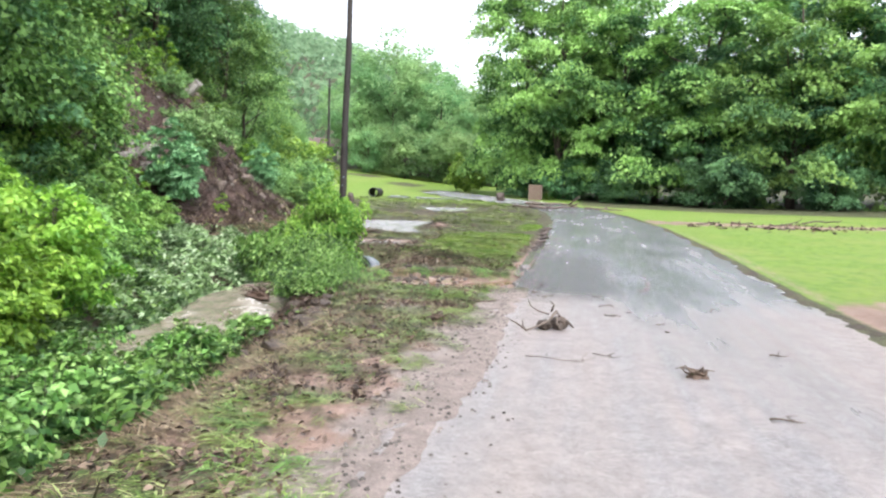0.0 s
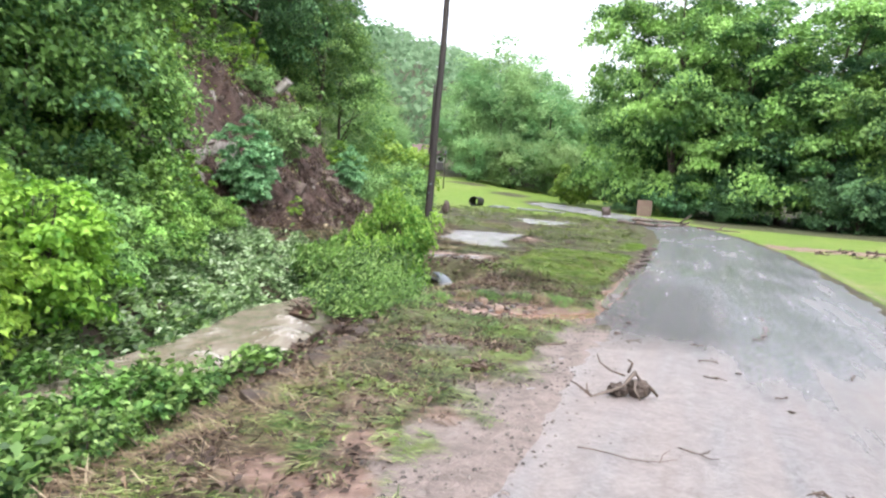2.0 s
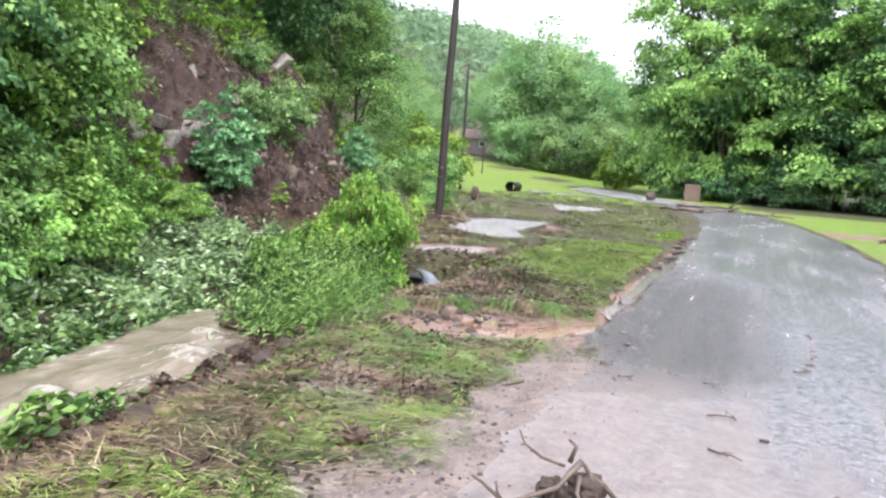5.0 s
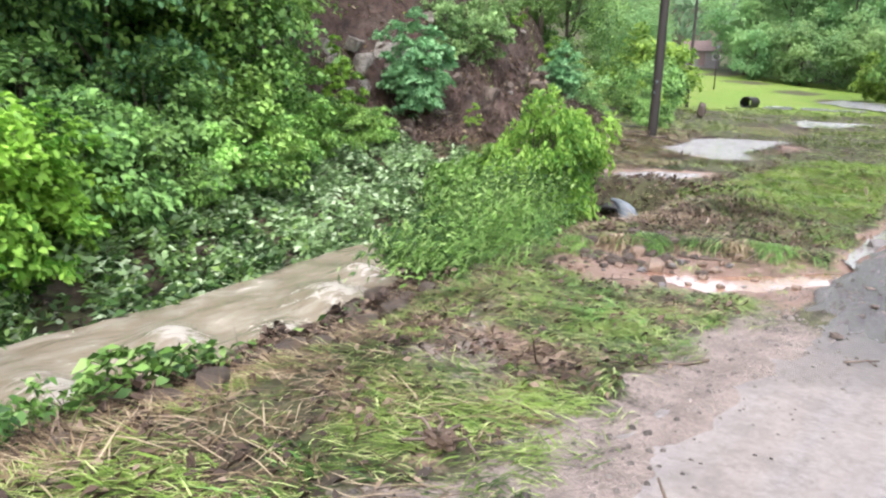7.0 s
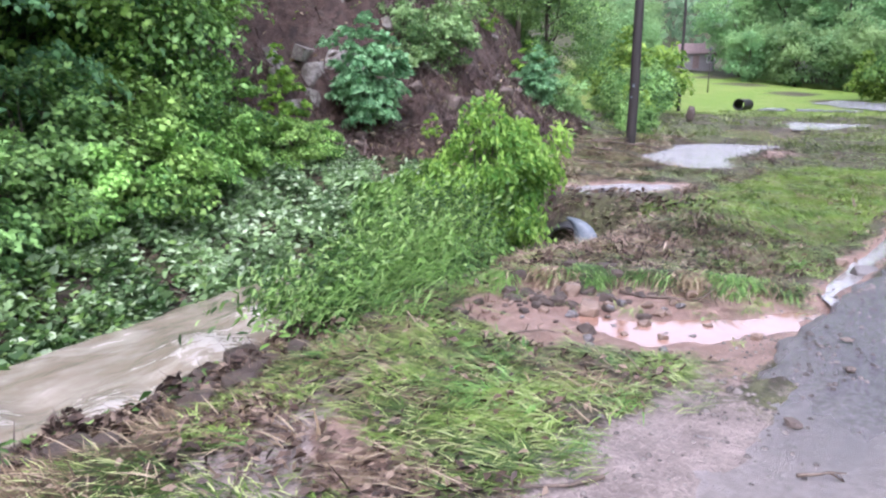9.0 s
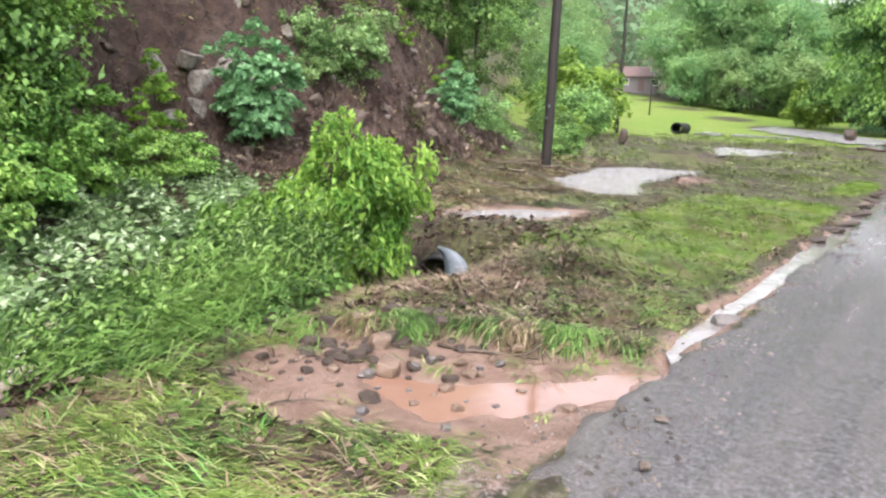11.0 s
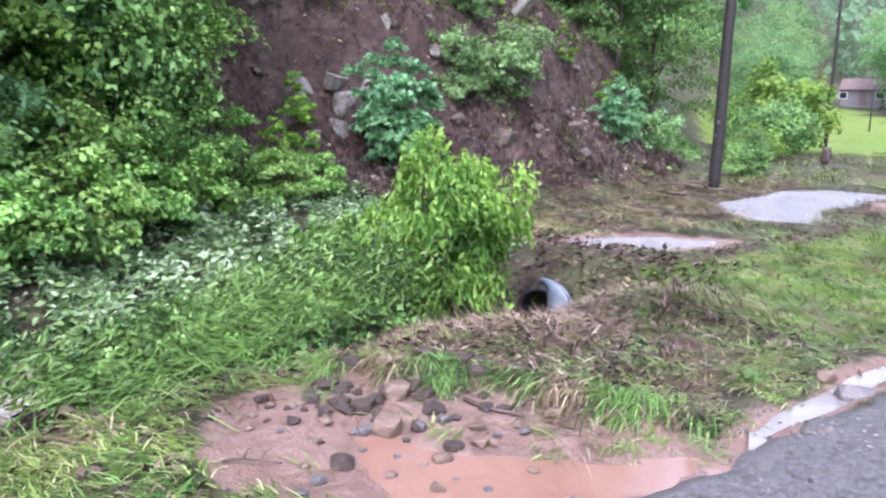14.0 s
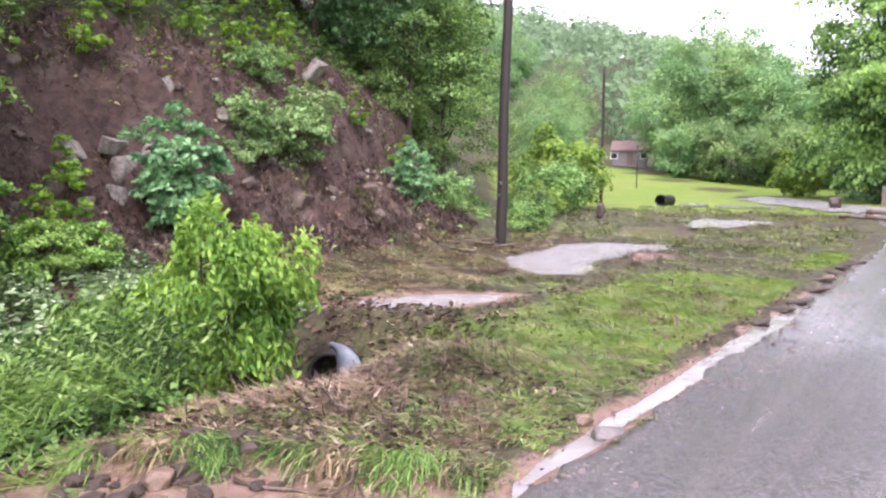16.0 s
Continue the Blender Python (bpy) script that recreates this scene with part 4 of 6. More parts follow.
# the understory tree once more, shade painted in by the darker leaves
spread(plant("understory_tree", "leafy understory tree on the bank with shade-dark leaf colour", "tree", 35, 5.2, 2.0, -0.2, 70, 170, 0.115, M_LEAF_DEEP, 0.07, "bank understory", limbs=14, flat=0.26, droop=0.7, clump_r=0.33, shell=0.55, lobes=4),
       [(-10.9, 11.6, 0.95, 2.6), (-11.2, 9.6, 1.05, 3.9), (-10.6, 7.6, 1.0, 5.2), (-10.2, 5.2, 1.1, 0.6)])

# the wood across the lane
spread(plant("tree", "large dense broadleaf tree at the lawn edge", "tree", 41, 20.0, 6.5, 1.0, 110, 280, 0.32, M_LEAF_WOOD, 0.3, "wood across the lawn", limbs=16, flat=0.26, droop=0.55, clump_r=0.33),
       [(-7.4, 86, 1.0, 0, 1.3), (-3.5, 82, 1.05, 3.3, 1.3), (3.0, 81, 1.1, 0.7), (10.5, 77, 1.15, 1), (18, 73, 1.15, 2), (26, 69, 1.1, 3), (34, 65, 1.1, 4), (42, 60, 1.1, 5), (52, 54, 1.1, 0.6), (14, 90, 1.4, 2.6), (-1.5, 91, 1.1, 3.6, 1.25)])
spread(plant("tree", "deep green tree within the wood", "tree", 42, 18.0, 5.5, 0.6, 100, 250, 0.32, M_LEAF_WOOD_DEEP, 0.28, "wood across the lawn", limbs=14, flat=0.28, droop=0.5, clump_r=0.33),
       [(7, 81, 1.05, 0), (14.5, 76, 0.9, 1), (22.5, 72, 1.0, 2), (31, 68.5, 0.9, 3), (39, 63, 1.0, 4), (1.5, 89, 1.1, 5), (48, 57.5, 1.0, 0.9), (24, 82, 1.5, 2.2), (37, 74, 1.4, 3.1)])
# deep leaf colour here paints the dark shade at the wood's foot
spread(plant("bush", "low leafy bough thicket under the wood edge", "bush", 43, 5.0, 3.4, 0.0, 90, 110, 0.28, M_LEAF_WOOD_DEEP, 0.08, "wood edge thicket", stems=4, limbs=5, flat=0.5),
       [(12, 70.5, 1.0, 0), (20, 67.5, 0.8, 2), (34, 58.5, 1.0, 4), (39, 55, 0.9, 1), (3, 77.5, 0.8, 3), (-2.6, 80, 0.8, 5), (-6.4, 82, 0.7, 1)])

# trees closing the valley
spread(plant("tree", "valley tree beyond the field, its green paled for haze", "tree", 51, 20.0, 6.0, 1.0, 100, 130, 0.44, M_LEAF_FAR, 0.3, "valley trees", limbs=8, flat=0.6, clump_r=0.33),
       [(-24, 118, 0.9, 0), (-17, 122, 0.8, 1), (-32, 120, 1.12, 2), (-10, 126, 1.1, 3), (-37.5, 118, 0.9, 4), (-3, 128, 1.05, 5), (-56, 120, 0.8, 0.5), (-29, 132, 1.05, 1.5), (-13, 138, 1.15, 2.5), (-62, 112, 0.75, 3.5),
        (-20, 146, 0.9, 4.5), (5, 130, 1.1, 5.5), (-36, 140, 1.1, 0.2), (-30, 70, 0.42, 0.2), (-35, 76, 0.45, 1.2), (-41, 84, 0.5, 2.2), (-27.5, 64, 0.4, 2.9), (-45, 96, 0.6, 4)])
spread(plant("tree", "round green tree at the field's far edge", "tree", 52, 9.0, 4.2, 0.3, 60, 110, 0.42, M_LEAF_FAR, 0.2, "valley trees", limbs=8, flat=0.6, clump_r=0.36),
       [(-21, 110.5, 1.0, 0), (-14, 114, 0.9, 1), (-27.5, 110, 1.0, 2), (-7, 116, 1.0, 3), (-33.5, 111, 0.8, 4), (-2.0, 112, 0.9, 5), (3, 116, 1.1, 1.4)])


def far_woods():
    """Closed canopy on the far hillsides: many leafy clumps."""
    g = np.random.default_rng(5)
    n = 5000
    x, y = g.uniform(-330, 150, n), g.uniform(120, 460, n)
    keep = (foot(y) - x > 12) | (y > 150)
    x, y = x[keep], y[keep]
    z = land(x, y)
    vs = []
    for k in range(12):
        d = unit(g.normal(size=(len(x), 3)))
        p = np.stack([x, y, z + 7], 1) + d * np.array([4.2, 4.2, 6.0]) * g.uniform(0.7, 1.1, (len(x), 1))
        vs.append((p, unit(d + np.array([0, -0.3, 0.6])), g.normal(size=p.shape)))
    p, nr, w = (np.concatenate(a) for a in zip(*vs))
    L = g.uniform(1.3, 2.6, len(p))
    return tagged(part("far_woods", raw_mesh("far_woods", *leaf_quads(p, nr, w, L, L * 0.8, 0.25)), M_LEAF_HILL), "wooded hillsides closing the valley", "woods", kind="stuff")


far_woods()


def scatter(n, box, keep, seed):
    g = np.random.default_rng(seed)
    x, y = g.uniform(box[0], box[1], n), g.uniform(box[2], box[3], n)
    k = g.random(n) < keep(x, y)
    return x[k], y[k], g


def grass_stuff(name, label, mat, n, box, keep, seed, length, width, lift, droop, head, jitter, blades=14, tuft=0.05):
    """Tufts of blades that lie the same way."""
    x, y, g = scatter(n, box, keep, seed)
    a, big = head(x, y) + g.normal(size=len(x)) * jitter, g.uniform(0.6, 1.3, len(x))
    x, y, a, big = (np.repeat(u, blades) for u in (x, y, a, big))
    k = len(x)
    x, y, a = x + g.normal(size=k) * tuft, y + g.normal(size=k) * tuft, a + g.normal(size=k) * 0.3
    p = np.stack([x, y, land(x, y) - 0.01 + 0.03 * g.random(k)], 1)
    way = np.stack([np.cos(a), np.sin(a), np.zeros(k)], 1)
    v, q = blade_quads(p, way, g.uniform(*length, k) * big, g.uniform(*width, k), g.uniform(*lift, k), g.uniform(*droop, k))
    return tagged(part(name, raw_mesh(name, v, q), mat), label, "grass", kind="stuff")


def swirl(x, y):
    """The way the flood combed the grass: down the valley, swinging towards the stream."""
    return radians(-125) + 0.7 * bumps(x, y, 2.6) + 0.6 * bumps(x + 2, y, 1.1)


def mouth(x, y):
    """Nothing grows in the hollow scoured before the culvert."""
    return 1 - np.exp(-(((x + 4.95) / 0.8) ** 2 + ((y - 16.5) / 0.75) ** 2) ** 2)


def verge(x, y):
    off = road_mid(y) - 2.22 - x
    s = x - stream_mid(y)
    tuft = smooth(-0.2, 0.1, bumps(x + 1, y, 1.5) + 0.7 * bumps(x, y + 4, 0.6))
    mud = zones(x, y)["mud"]
    return mouth(x, y) * smooth(-0.05, 0.35, off + 0.35 * bumps(x, y, 0.8)) * np.where(y < 16.5, smooth(0.7, 1.0, s), smooth(-4.9, -4.3, x)) * (1 - 0.95 * smooth(0.35, 0.6, mud)) * dry(x, y) * (0.04 + 0.96 * tuft) * (1 - 0.55 * np.exp(-((x + 3.3) / 1.3) ** 2 - ((y - 15.2) / 1.0) ** 2))


def drift(x, y):
    """Where brown drift gathered: below the culvert, along the stream edge and across the verge."""
    h = np.exp(-((x + 4.0) / 1.0) ** 2 - ((y - 15.0) / 1.1) ** 2) + np.exp(-((x + 3.6) / 1.3) ** 2 - ((y - 16.6) / 0.7) ** 2)
    h = h + 0.7 * np.exp(-((x - stream_mid(y) - 1.15) / 0.3) ** 2) * (y < 15) + np.exp(-((x + 5.45) / 0.5) ** 2 - ((y - 26.6) / 1.8) ** 2)
    h = h + 0.8 * np.exp(-((x + 3.0) / 1.3) ** 2 - ((y - 15.1) / 0.8) ** 2) * smooth(-0.3, 0.2, bumps(x, y, 0.9))
    return np.clip(h + 0.4 * smooth(0.1, 0.5, bumps(x - 4, y, 1.9)), 0, 1) * mouth(x, y) * dry(x, y) * smooth(0.3, 0.8, road_mid(y) - 2.22 - x)


def green_reach(x, y):
    """How far the green grass reaches from the lane: a narrow strip at first, the whole verge further on."""
    off = road_mid(y) - 2.22 - x
    return smooth(0.35, -0.35, off - (1.15 + 1.9 * smooth(8.6, 10.8, y)) + 0.7 * bumps(x + 2, y, 1.4))


def combed(x, y):
    """Long grass left in mats along the lane and across the verge."""
    off = road_mid(y) - 2.22 - x
    near = smooth(0.0, 0.35, off + 0.3 * bumps(x, y, 0.9)) * smooth(3.0, 1.7, off + 0.5 * bumps(x + 4, y, 1.6) + 0.7 * smooth(11, 13, y))
    return near * green_reach(x, y) * mouth(x, y) * dry(x, y) * smooth(0.1, -0.12, zones(x, y)["silt"] - 0.45) * (1 - 0.9 * smooth(0.35, 0.6, zones(x, y)["mud"])) * smooth(-0.12, 0.12, bumps(x + 3, y, 1.0) + 0.9 * bumps(x, y, 0.42))


grass_stuff("grass_mats", "bright green grass combed into long mats by the flood", M_GRASS, 7500, (-4.3, -0.9, 1.5, 17.5), combed, 64, (0.06, 0.19), (0.005, 0.012), (0.05, 0.5), (0.1, 0.5), swirl, 0.8, 17, 0.045)
grass_stuff("weed_mats", "fresh green weed stems laid over by the flood", M_LEAF_WEED, 1000, (-4.0, -0.9, 1.5, 17.5), lambda x, y: combed(x, y) * smooth(0.05, 0.3, bumps(x + 15, y, 1.5)), 69, (0.06, 0.18), (0.010, 0.020), (0.1, 0.5), (0.1, 0.4), swirl, 0.7, 12, 0.05)
grass_stuff("flattened_grass", "long green grass combed flat by the flood", M_GRASS, 20000, (-5.0, -1.0, 1.5, 18), lambda x, y: verge(x, y) * (0.3 + 0.7 * green_reach(x, y)), 61, (0.05, 0.18), (0.004, 0.009), (0.05, 0.4), (0.05, 0.35), swirl, 0.55, 10)
grass_stuff("green_tufts", "bright green tufts of bent grass", M_LEAF_WEED, 2600, (-4.6, -1.2, 1.5, 18), lambda x, y: verge(x, y) * green_reach(x, y) * smooth(0.0, 0.3, bumps(x + 11, y, 1.7)), 66, (0.08, 0.26), (0.004, 0.010), (0.2, 0.6), (0.2, 0.5), swirl, 0.6, 18)
grass_stuff("flattened_straw", "dead brown straw and reeds laid by the flood", M_STRAW, 11000, (-5.5, -1.2, 1.5, 24), lambda x, y: np.clip(0.35 * verge(x + 0.15, y + 0.4) + 0.8 * drift(x, y) + 0.4 * (1 - green_reach(x, y)) * smooth(12, 9, y) * smooth(0.6, 1.0, x - stream_mid(y)), 0, 1), 62, (0.10, 0.32), (0.004, 0.010), (0.0, 0.35), (0.0, 0.3), swirl, 0.9, 12, 0.07)
grass_stuff("drift_reeds", "pale broken reeds and chips washed below the culvert", M_REED, 2600, (-5.2, -2.2, 13.6, 17.4), lambda x, y: np.clip(1.3 * np.exp(-((x + 4.0) / 1.0) ** 2 - ((y - 15.2) / 1.0) ** 2), 0, 1) * mouth(x, y) * smooth(0.05, 0.2, washed(x, y)), 89, (0.07, 0.26), (0.008, 0.018), (0.0, 0.35), (0.0, 0.3), swirl, 1.1, 8, 0.07)
grass_stuff("drift_stems", "dark tangled stems in the drift heaps", M_LITTER, 7500, (-6.5, -1.5, 2, 29), drift, 67, (0.08, 0.3), (0.005, 0.012), (0.1, 0.8), (0.0, 0.5), swirl, 1.2, 8, 0.07)


def strip(x, y):
    return smooth(0.25, 0.6, zones(x, y)["lawn"]) * smooth(1, -1, x) * (0.35 + 0.65 * smooth(-0.3, 0.2, bumps(x, y, 1.1))) * dry(x, y)


grass_stuff("verge_lawn", "short muddied green grass on the verge", M_LAWN, 10000, (-5, -1.4, 15.5, 33), strip, 63, (0.05, 0.13), (0.004, 0.009), (0.15, 0.7), (0.1, 0.4), swirl, 0.8, 14, 0.06)
grass_stuff("verge_flat_grass", "grey-green grass pressed flat on the verge", M_LEAF_PALE, 1500, (-5, -1.4, 15.5, 26), lambda x, y: strip(x, y) * smooth(0.0, 0.3, bumps(x + 20, y, 1.6)), 68, (0.10, 0.24), (0.004, 0.009), (0.0, 0.2), (0.0, 0.2), swirl, 0.4, 14, 0.06)


def reeds(x, y):
    d = foot(y) - x
    return smooth(-4.5, -3.2, d) * smooth(0.9, -0.2, d) * smooth(17.0, 18.3, y) * smooth(36, 31, y) * (0.25 + 0.75 * smooth(-0.3, 0.2, bumps(x, y, 1.5))) * (1 - 0.9 * smooth(0.4, 0.7, zones(x, y)["mud"])) * dry(x, y)


grass_stuff("washed_reeds", "brown and olive reeds washed against the hill foot", M_STRAW, 7500, (-12, -4.0, 17, 36), reeds, 64, (0.14, 0.45), (0.010, 0.024), (0.05, 0.4), (0.05, 0.4), swirl, 1.0, 12, 0.1)
grass_stuff("rough_grass", "ragged olive grass round the pool and pole", M_GRASS, 11000, (-13, -2.0, 17, 42), lambda x, y: 0.8 * smooth(0.4, 1.0, road_mid(y) - 2.22 - x) * smooth(-0.25, 0.25, bumps(x + 5, y, 1.8)) * smooth(17.0, 18.5, y) * dry(x, y) * smooth(0.3, -1, foot(y) - x) * (1 - 0.9 * smooth(0.4, 0.7, zones(x, y)["mud"])), 65, (0.10, 0.30), (0.010, 0.020), (0.08, 0.5), (0.1, 0.4), swirl, 0.9, 10, 0.09)


grass_stuff("marsh_grass", "ragged marsh grass standing between the flood pools", M_GRASS, 6000, (-20, -3.0, 30, 66), lambda x, y: smooth(0.6, 1.6, road_mid(y) - 2.22 - x) * smooth(-0.1, 0.3, bumps(x + 5, y, 4.0)) * dry(x, y) * smooth(0.3, -1, foot(y) - x), 88, (0.15, 0.45), (0.014, 0.03), (0.2, 0.8), (0.1, 0.5), swirl, 1.0, 9, 0.16)


def leaf_stuff(name, label, mat, n, box, keep, seed, size, rise, tilt, category="weeds", fine=False):
    x, y, g = scatter(n, box, keep, seed)
    k = len(x)
    p = np.stack([x, y, land(x, y) + rise(x, y) * g.random(k) ** 0.7 + 0.01], 1)
    nr = unit(g.normal(size=(k, 3)) * tilt + np.array([0, 0, 1.0]))
    a = swirl(x, y) + g.normal(size=k) * 0.7
    L = g.uniform(*size, k)
    v, q = leaf_quads(p, nr, np.stack([np.cos(a), np.sin(a), -0.2 * np.ones(k)], 1), L, L * g.uniform(0.35, 0.6, k), 0.2, fine)
    return tagged(part(name, raw_mesh(name, v, q), mat), label, category, kind="stuff")


def bank(x, y):
    s = x - stream_mid(y)
    d = foot(y) - x
    return smooth(-0.75, -1.05, s) * smooth(0.2, -0.5, d - 0.1) * smooth(18.5, 16.5, y) * (0.12 + 0.88 * smooth(-0.3, 0.0, bumps(x, y, 1.6) + 0.4 * bumps(x, y, 0.7)))


def mound(x, y):
    return 0.08 + 0.30 * smooth(-0.3, 0.5, bumps(x, y, 1.2)) * smooth(-0.75, -1.3, x - stream_mid(y))


leaf_stuff("flattened_weeds", "pale-backed weeds flattened over the far bank", M_LEAF_PALE, 125000, (-10.5, -5.2, 1, 18.5), lambda x, y: bank(x, y) * (0.4 + 0.6 * smooth(9, 13, y)), 71, (0.06, 0.17), mound, 0.8)
leaf_stuff("bank_weeds", "mid-green weeds flattened over the far bank", M_LEAF_WEED, 48000, (-10.5, -5.2, 1, 14), lambda x, y: bank(x, y) * smooth(13.5, 10, y), 90, (0.06, 0.15), mound, 0.8)
leaf_stuff("bank_leaf_litter", "dark rotten leaves and roots on the bank", M_LITTER, 20000, (-10.5, -3.6, 1, 19), lambda x, y: 0.5 + 0 * x, 72, (0.06, 0.14), lambda x, y: 0.05 + 0 * x, 0.5, "leaf litter")


def near_bank(x, y):
    s = x - stream_mid(y)
    return smooth(0.6, 0.75, s) * smooth(1.4, 0.95, s - 0.5 * smooth(7, 4, y)) * (0.12 + 0.88 * smooth(9.6, 8.4, y)) * smooth(14.5, 13, y) * (0.15 + 0.85 * smooth(-0.15, 0.15, bumps(x + 7, y, 1.4)))


leaf_stuff("stream_edge_weeds", "bright green weeds hanging over the stream edge", M_LEAF_WEED, 48000, (-5.4, -2.6, 1, 14.5), near_bank, 73, (0.05, 0.13), lambda x, y: 0.10 + 0.26 * smooth(10.0, 7.5, y) * smooth(-0.35, 0.15, bumps(x + 7, y, 1.4)), 0.7)
def edge(x, y):
    s = x - stream_mid(y)
    return smooth(0.45, 0.65, s) * smooth(1.5, 1.05, s + 0.3 * bumps(x, y, 0.8)) * smooth(7.5, 8.6, y) * smooth(14.2, 13.2, y)


leaf_stuff("edge_litter", "dark roots and rotten leaves heaped along the stream edge", M_LITTER, 26000, (-5.6, -3.4, 7, 14.5), edge, 83, (0.03, 0.11), lambda x, y: 0.05 + 0.14 * smooth(-0.2, 0.5, bumps(x, y, 0.7)), 0.9, "debris")
leaf_stuff("verge_debris", "brown torn leaves and twigs strewn on the verge", M_LITTER, 34000, (-4.8, -1.0, 1.5, 24), lambda x, y: dry(x, y) * smooth(0.15, 0.6, road_mid(y) - 2.22 - x) * smooth(0.02, 0.15, washed(x, y)) * (1 - 0.93 * smooth(0.2, 0.5, zones(x, y)["lawn"])) * (0.25 + 0.75 * smooth(-0.05, 0.25, bumps(x + 2, y + 8, 1.7))), 74, (0.025, 0.085), lambda x, y: 0.03 + 0 * x, 0.5, "debris")
leaf_stuff("slide_litter", "clods, leaves and crumbs lying on the slide", M_LITTER, 46000, (-16, -9, 14.5, 33), lambda x, y: smooth(0.3, 0.7, zones(x, y)["slide"]), 75, (0.015, 0.06), lambda x, y: 0.04 + 0 * x, 0.7, "debris")
leaf_stuff("slide_moss", "yellow-green moss and seedlings along the slide top", M_LEAF_LIME, 9000, (-17, -11, 15, 29), lambda x, y: smooth(2.6, 4.0, foot(y) - x) * smooth(5.6, 4.6, foot(y) - x) * smooth(0.0, 0.12, bumps(x + 3, y, 2.1)), 79, (0.05, 0.13), lambda x, y: 0.12 + 0 * x, 0.7)
leaf_stuff("slide_straw", "pale broken stems on the slide", M_STRAW, 1800, (-16, -9, 14.5, 30), lambda x, y: smooth(0.3, 0.7, zones(x, y)["slide"]), 76, (0.06, 0.2), lambda x, y: 0.05 + 0 * x, 0.7, "debris")
leaf_stuff("ground_cover", "dark undergrowth on the wooded bank", M_LEAF, 26000, (-22, -8.5, 0, 40), lambda x, y: smooth(-0.6, 0.6, foot(y) - x) * (1 - smooth(0.2, 0.5, zones(x, y)["slide"])), 77, (0.12, 0.3), lambda x, y: 0.35 + 0 * x, 0.6)


def gravel():
    """Grit washed along the pavement edge: small many-sided stones."""
    x, y, g = scatter(9000, (-1.75, 0.2, 2, 24), lambda x, y: np.exp(-((x - road_mid(y) + 2.2) / 0.42) ** 2) * (0.3 + 0.7 * smooth(-0.3, 0.3, bumps(x, y, 1.2))), 78)
    k = len(x)
    r = g.uniform(0.005, 0.018, (k, 1)) * (1 + (g.random((k, 1)) > 0.97))
    z = np.maximum(land(x, y), np.where(x > road_mid(y) - 2.2, valley(y) + 0.01, -9))
    c = np.stack([x, y, z], 1)
    a = g.uniform(0, 6.28, k)
    u, w = np.stack([np.cos(a), np.sin(a), 0 * a], 1), np.stack([-np.sin(a), np.cos(a), 0 * a], 1)
    up = np.array([[0, 0, 1.0]])
    v = np.stack([c + r * (u + w) * 0.7, c + r * (w - u), c - r * (u + w) * 0.8, c + r * (u - w), c + r * (u * 0.5 + up * 0.8), c + r * (w * 0.5 + up * 0.9), c + r * (-u * 0.5 + up * 0.7), c + r * (-w * 0.5 + up * 0.8)], 1)
    o = np.arange(k)[:, None] * 8
    q = np.concatenate([o + [f] for f in ([4, 5, 6, 7], [0, 1, 5, 4], [1, 2, 6, 5], [2, 3, 7, 6], [3, 0, 4, 7])], 0)
    return tagged(part("gravel", raw_mesh("gravel", v.reshape(-1, 3), q), M_GRIT), "grit and small stones along the asphalt edge", "gravel", kind="stuff")


gravel()


def brush(x, y):
    """Dead brush and roots bristling on the slide, thickest low down."""
    d = foot(y) - x
    return smooth(0.35, 0.7, zones(x, y)["slide"]) * smooth(-0.35, 0.15, bumps(x, y, 1.4)) * (0.5 + 0.5 * smooth(3.4, 1.2, d) * smooth(19.0, 21.5, y))


grass_stuff("slide_brush", "dead brown brush and torn roots on the slide", M_BRUSH, 17000, (-16, -9, 15, 33), brush, 84, (0.08, 0.36), (0.006, 0.016), (0.25, 0.95), (0.0, 0.4), swirl, 1.3, 7, 0.10)
grass_stuff("slide_weeds", "olive weeds sprouting on the slide face", M_GRASS, 3400, (-16, -10, 15.5, 31), lambda x, y: smooth(0.3, 0.7, zones(x, y)["slide"]) * smooth(0.15, 0.45, bumps(x + 8, y, 2.0)), 85, (0.10, 0.32), (0.012, 0.026), (0.3, 0.8), (0.1, 0.5), swirl, 1.2, 9, 0.08)
leaf_stuff("lawn_debris", "dark flood litter stranded across the lawn", M_LITTER, 9000, (4.5, 30, 26, 48), lambda x, y: np.exp(-((y - 36.5 - 0.25 * (x - 8) + 3 * bumps(x, y, 9)) / 2.2) ** 2) * smooth(-0.1, 0.3, bumps(x, y, 3.0)), 86, (0.10, 0.34), lambda x, y: 0.08 + 0 * x, 0.6, "debris")


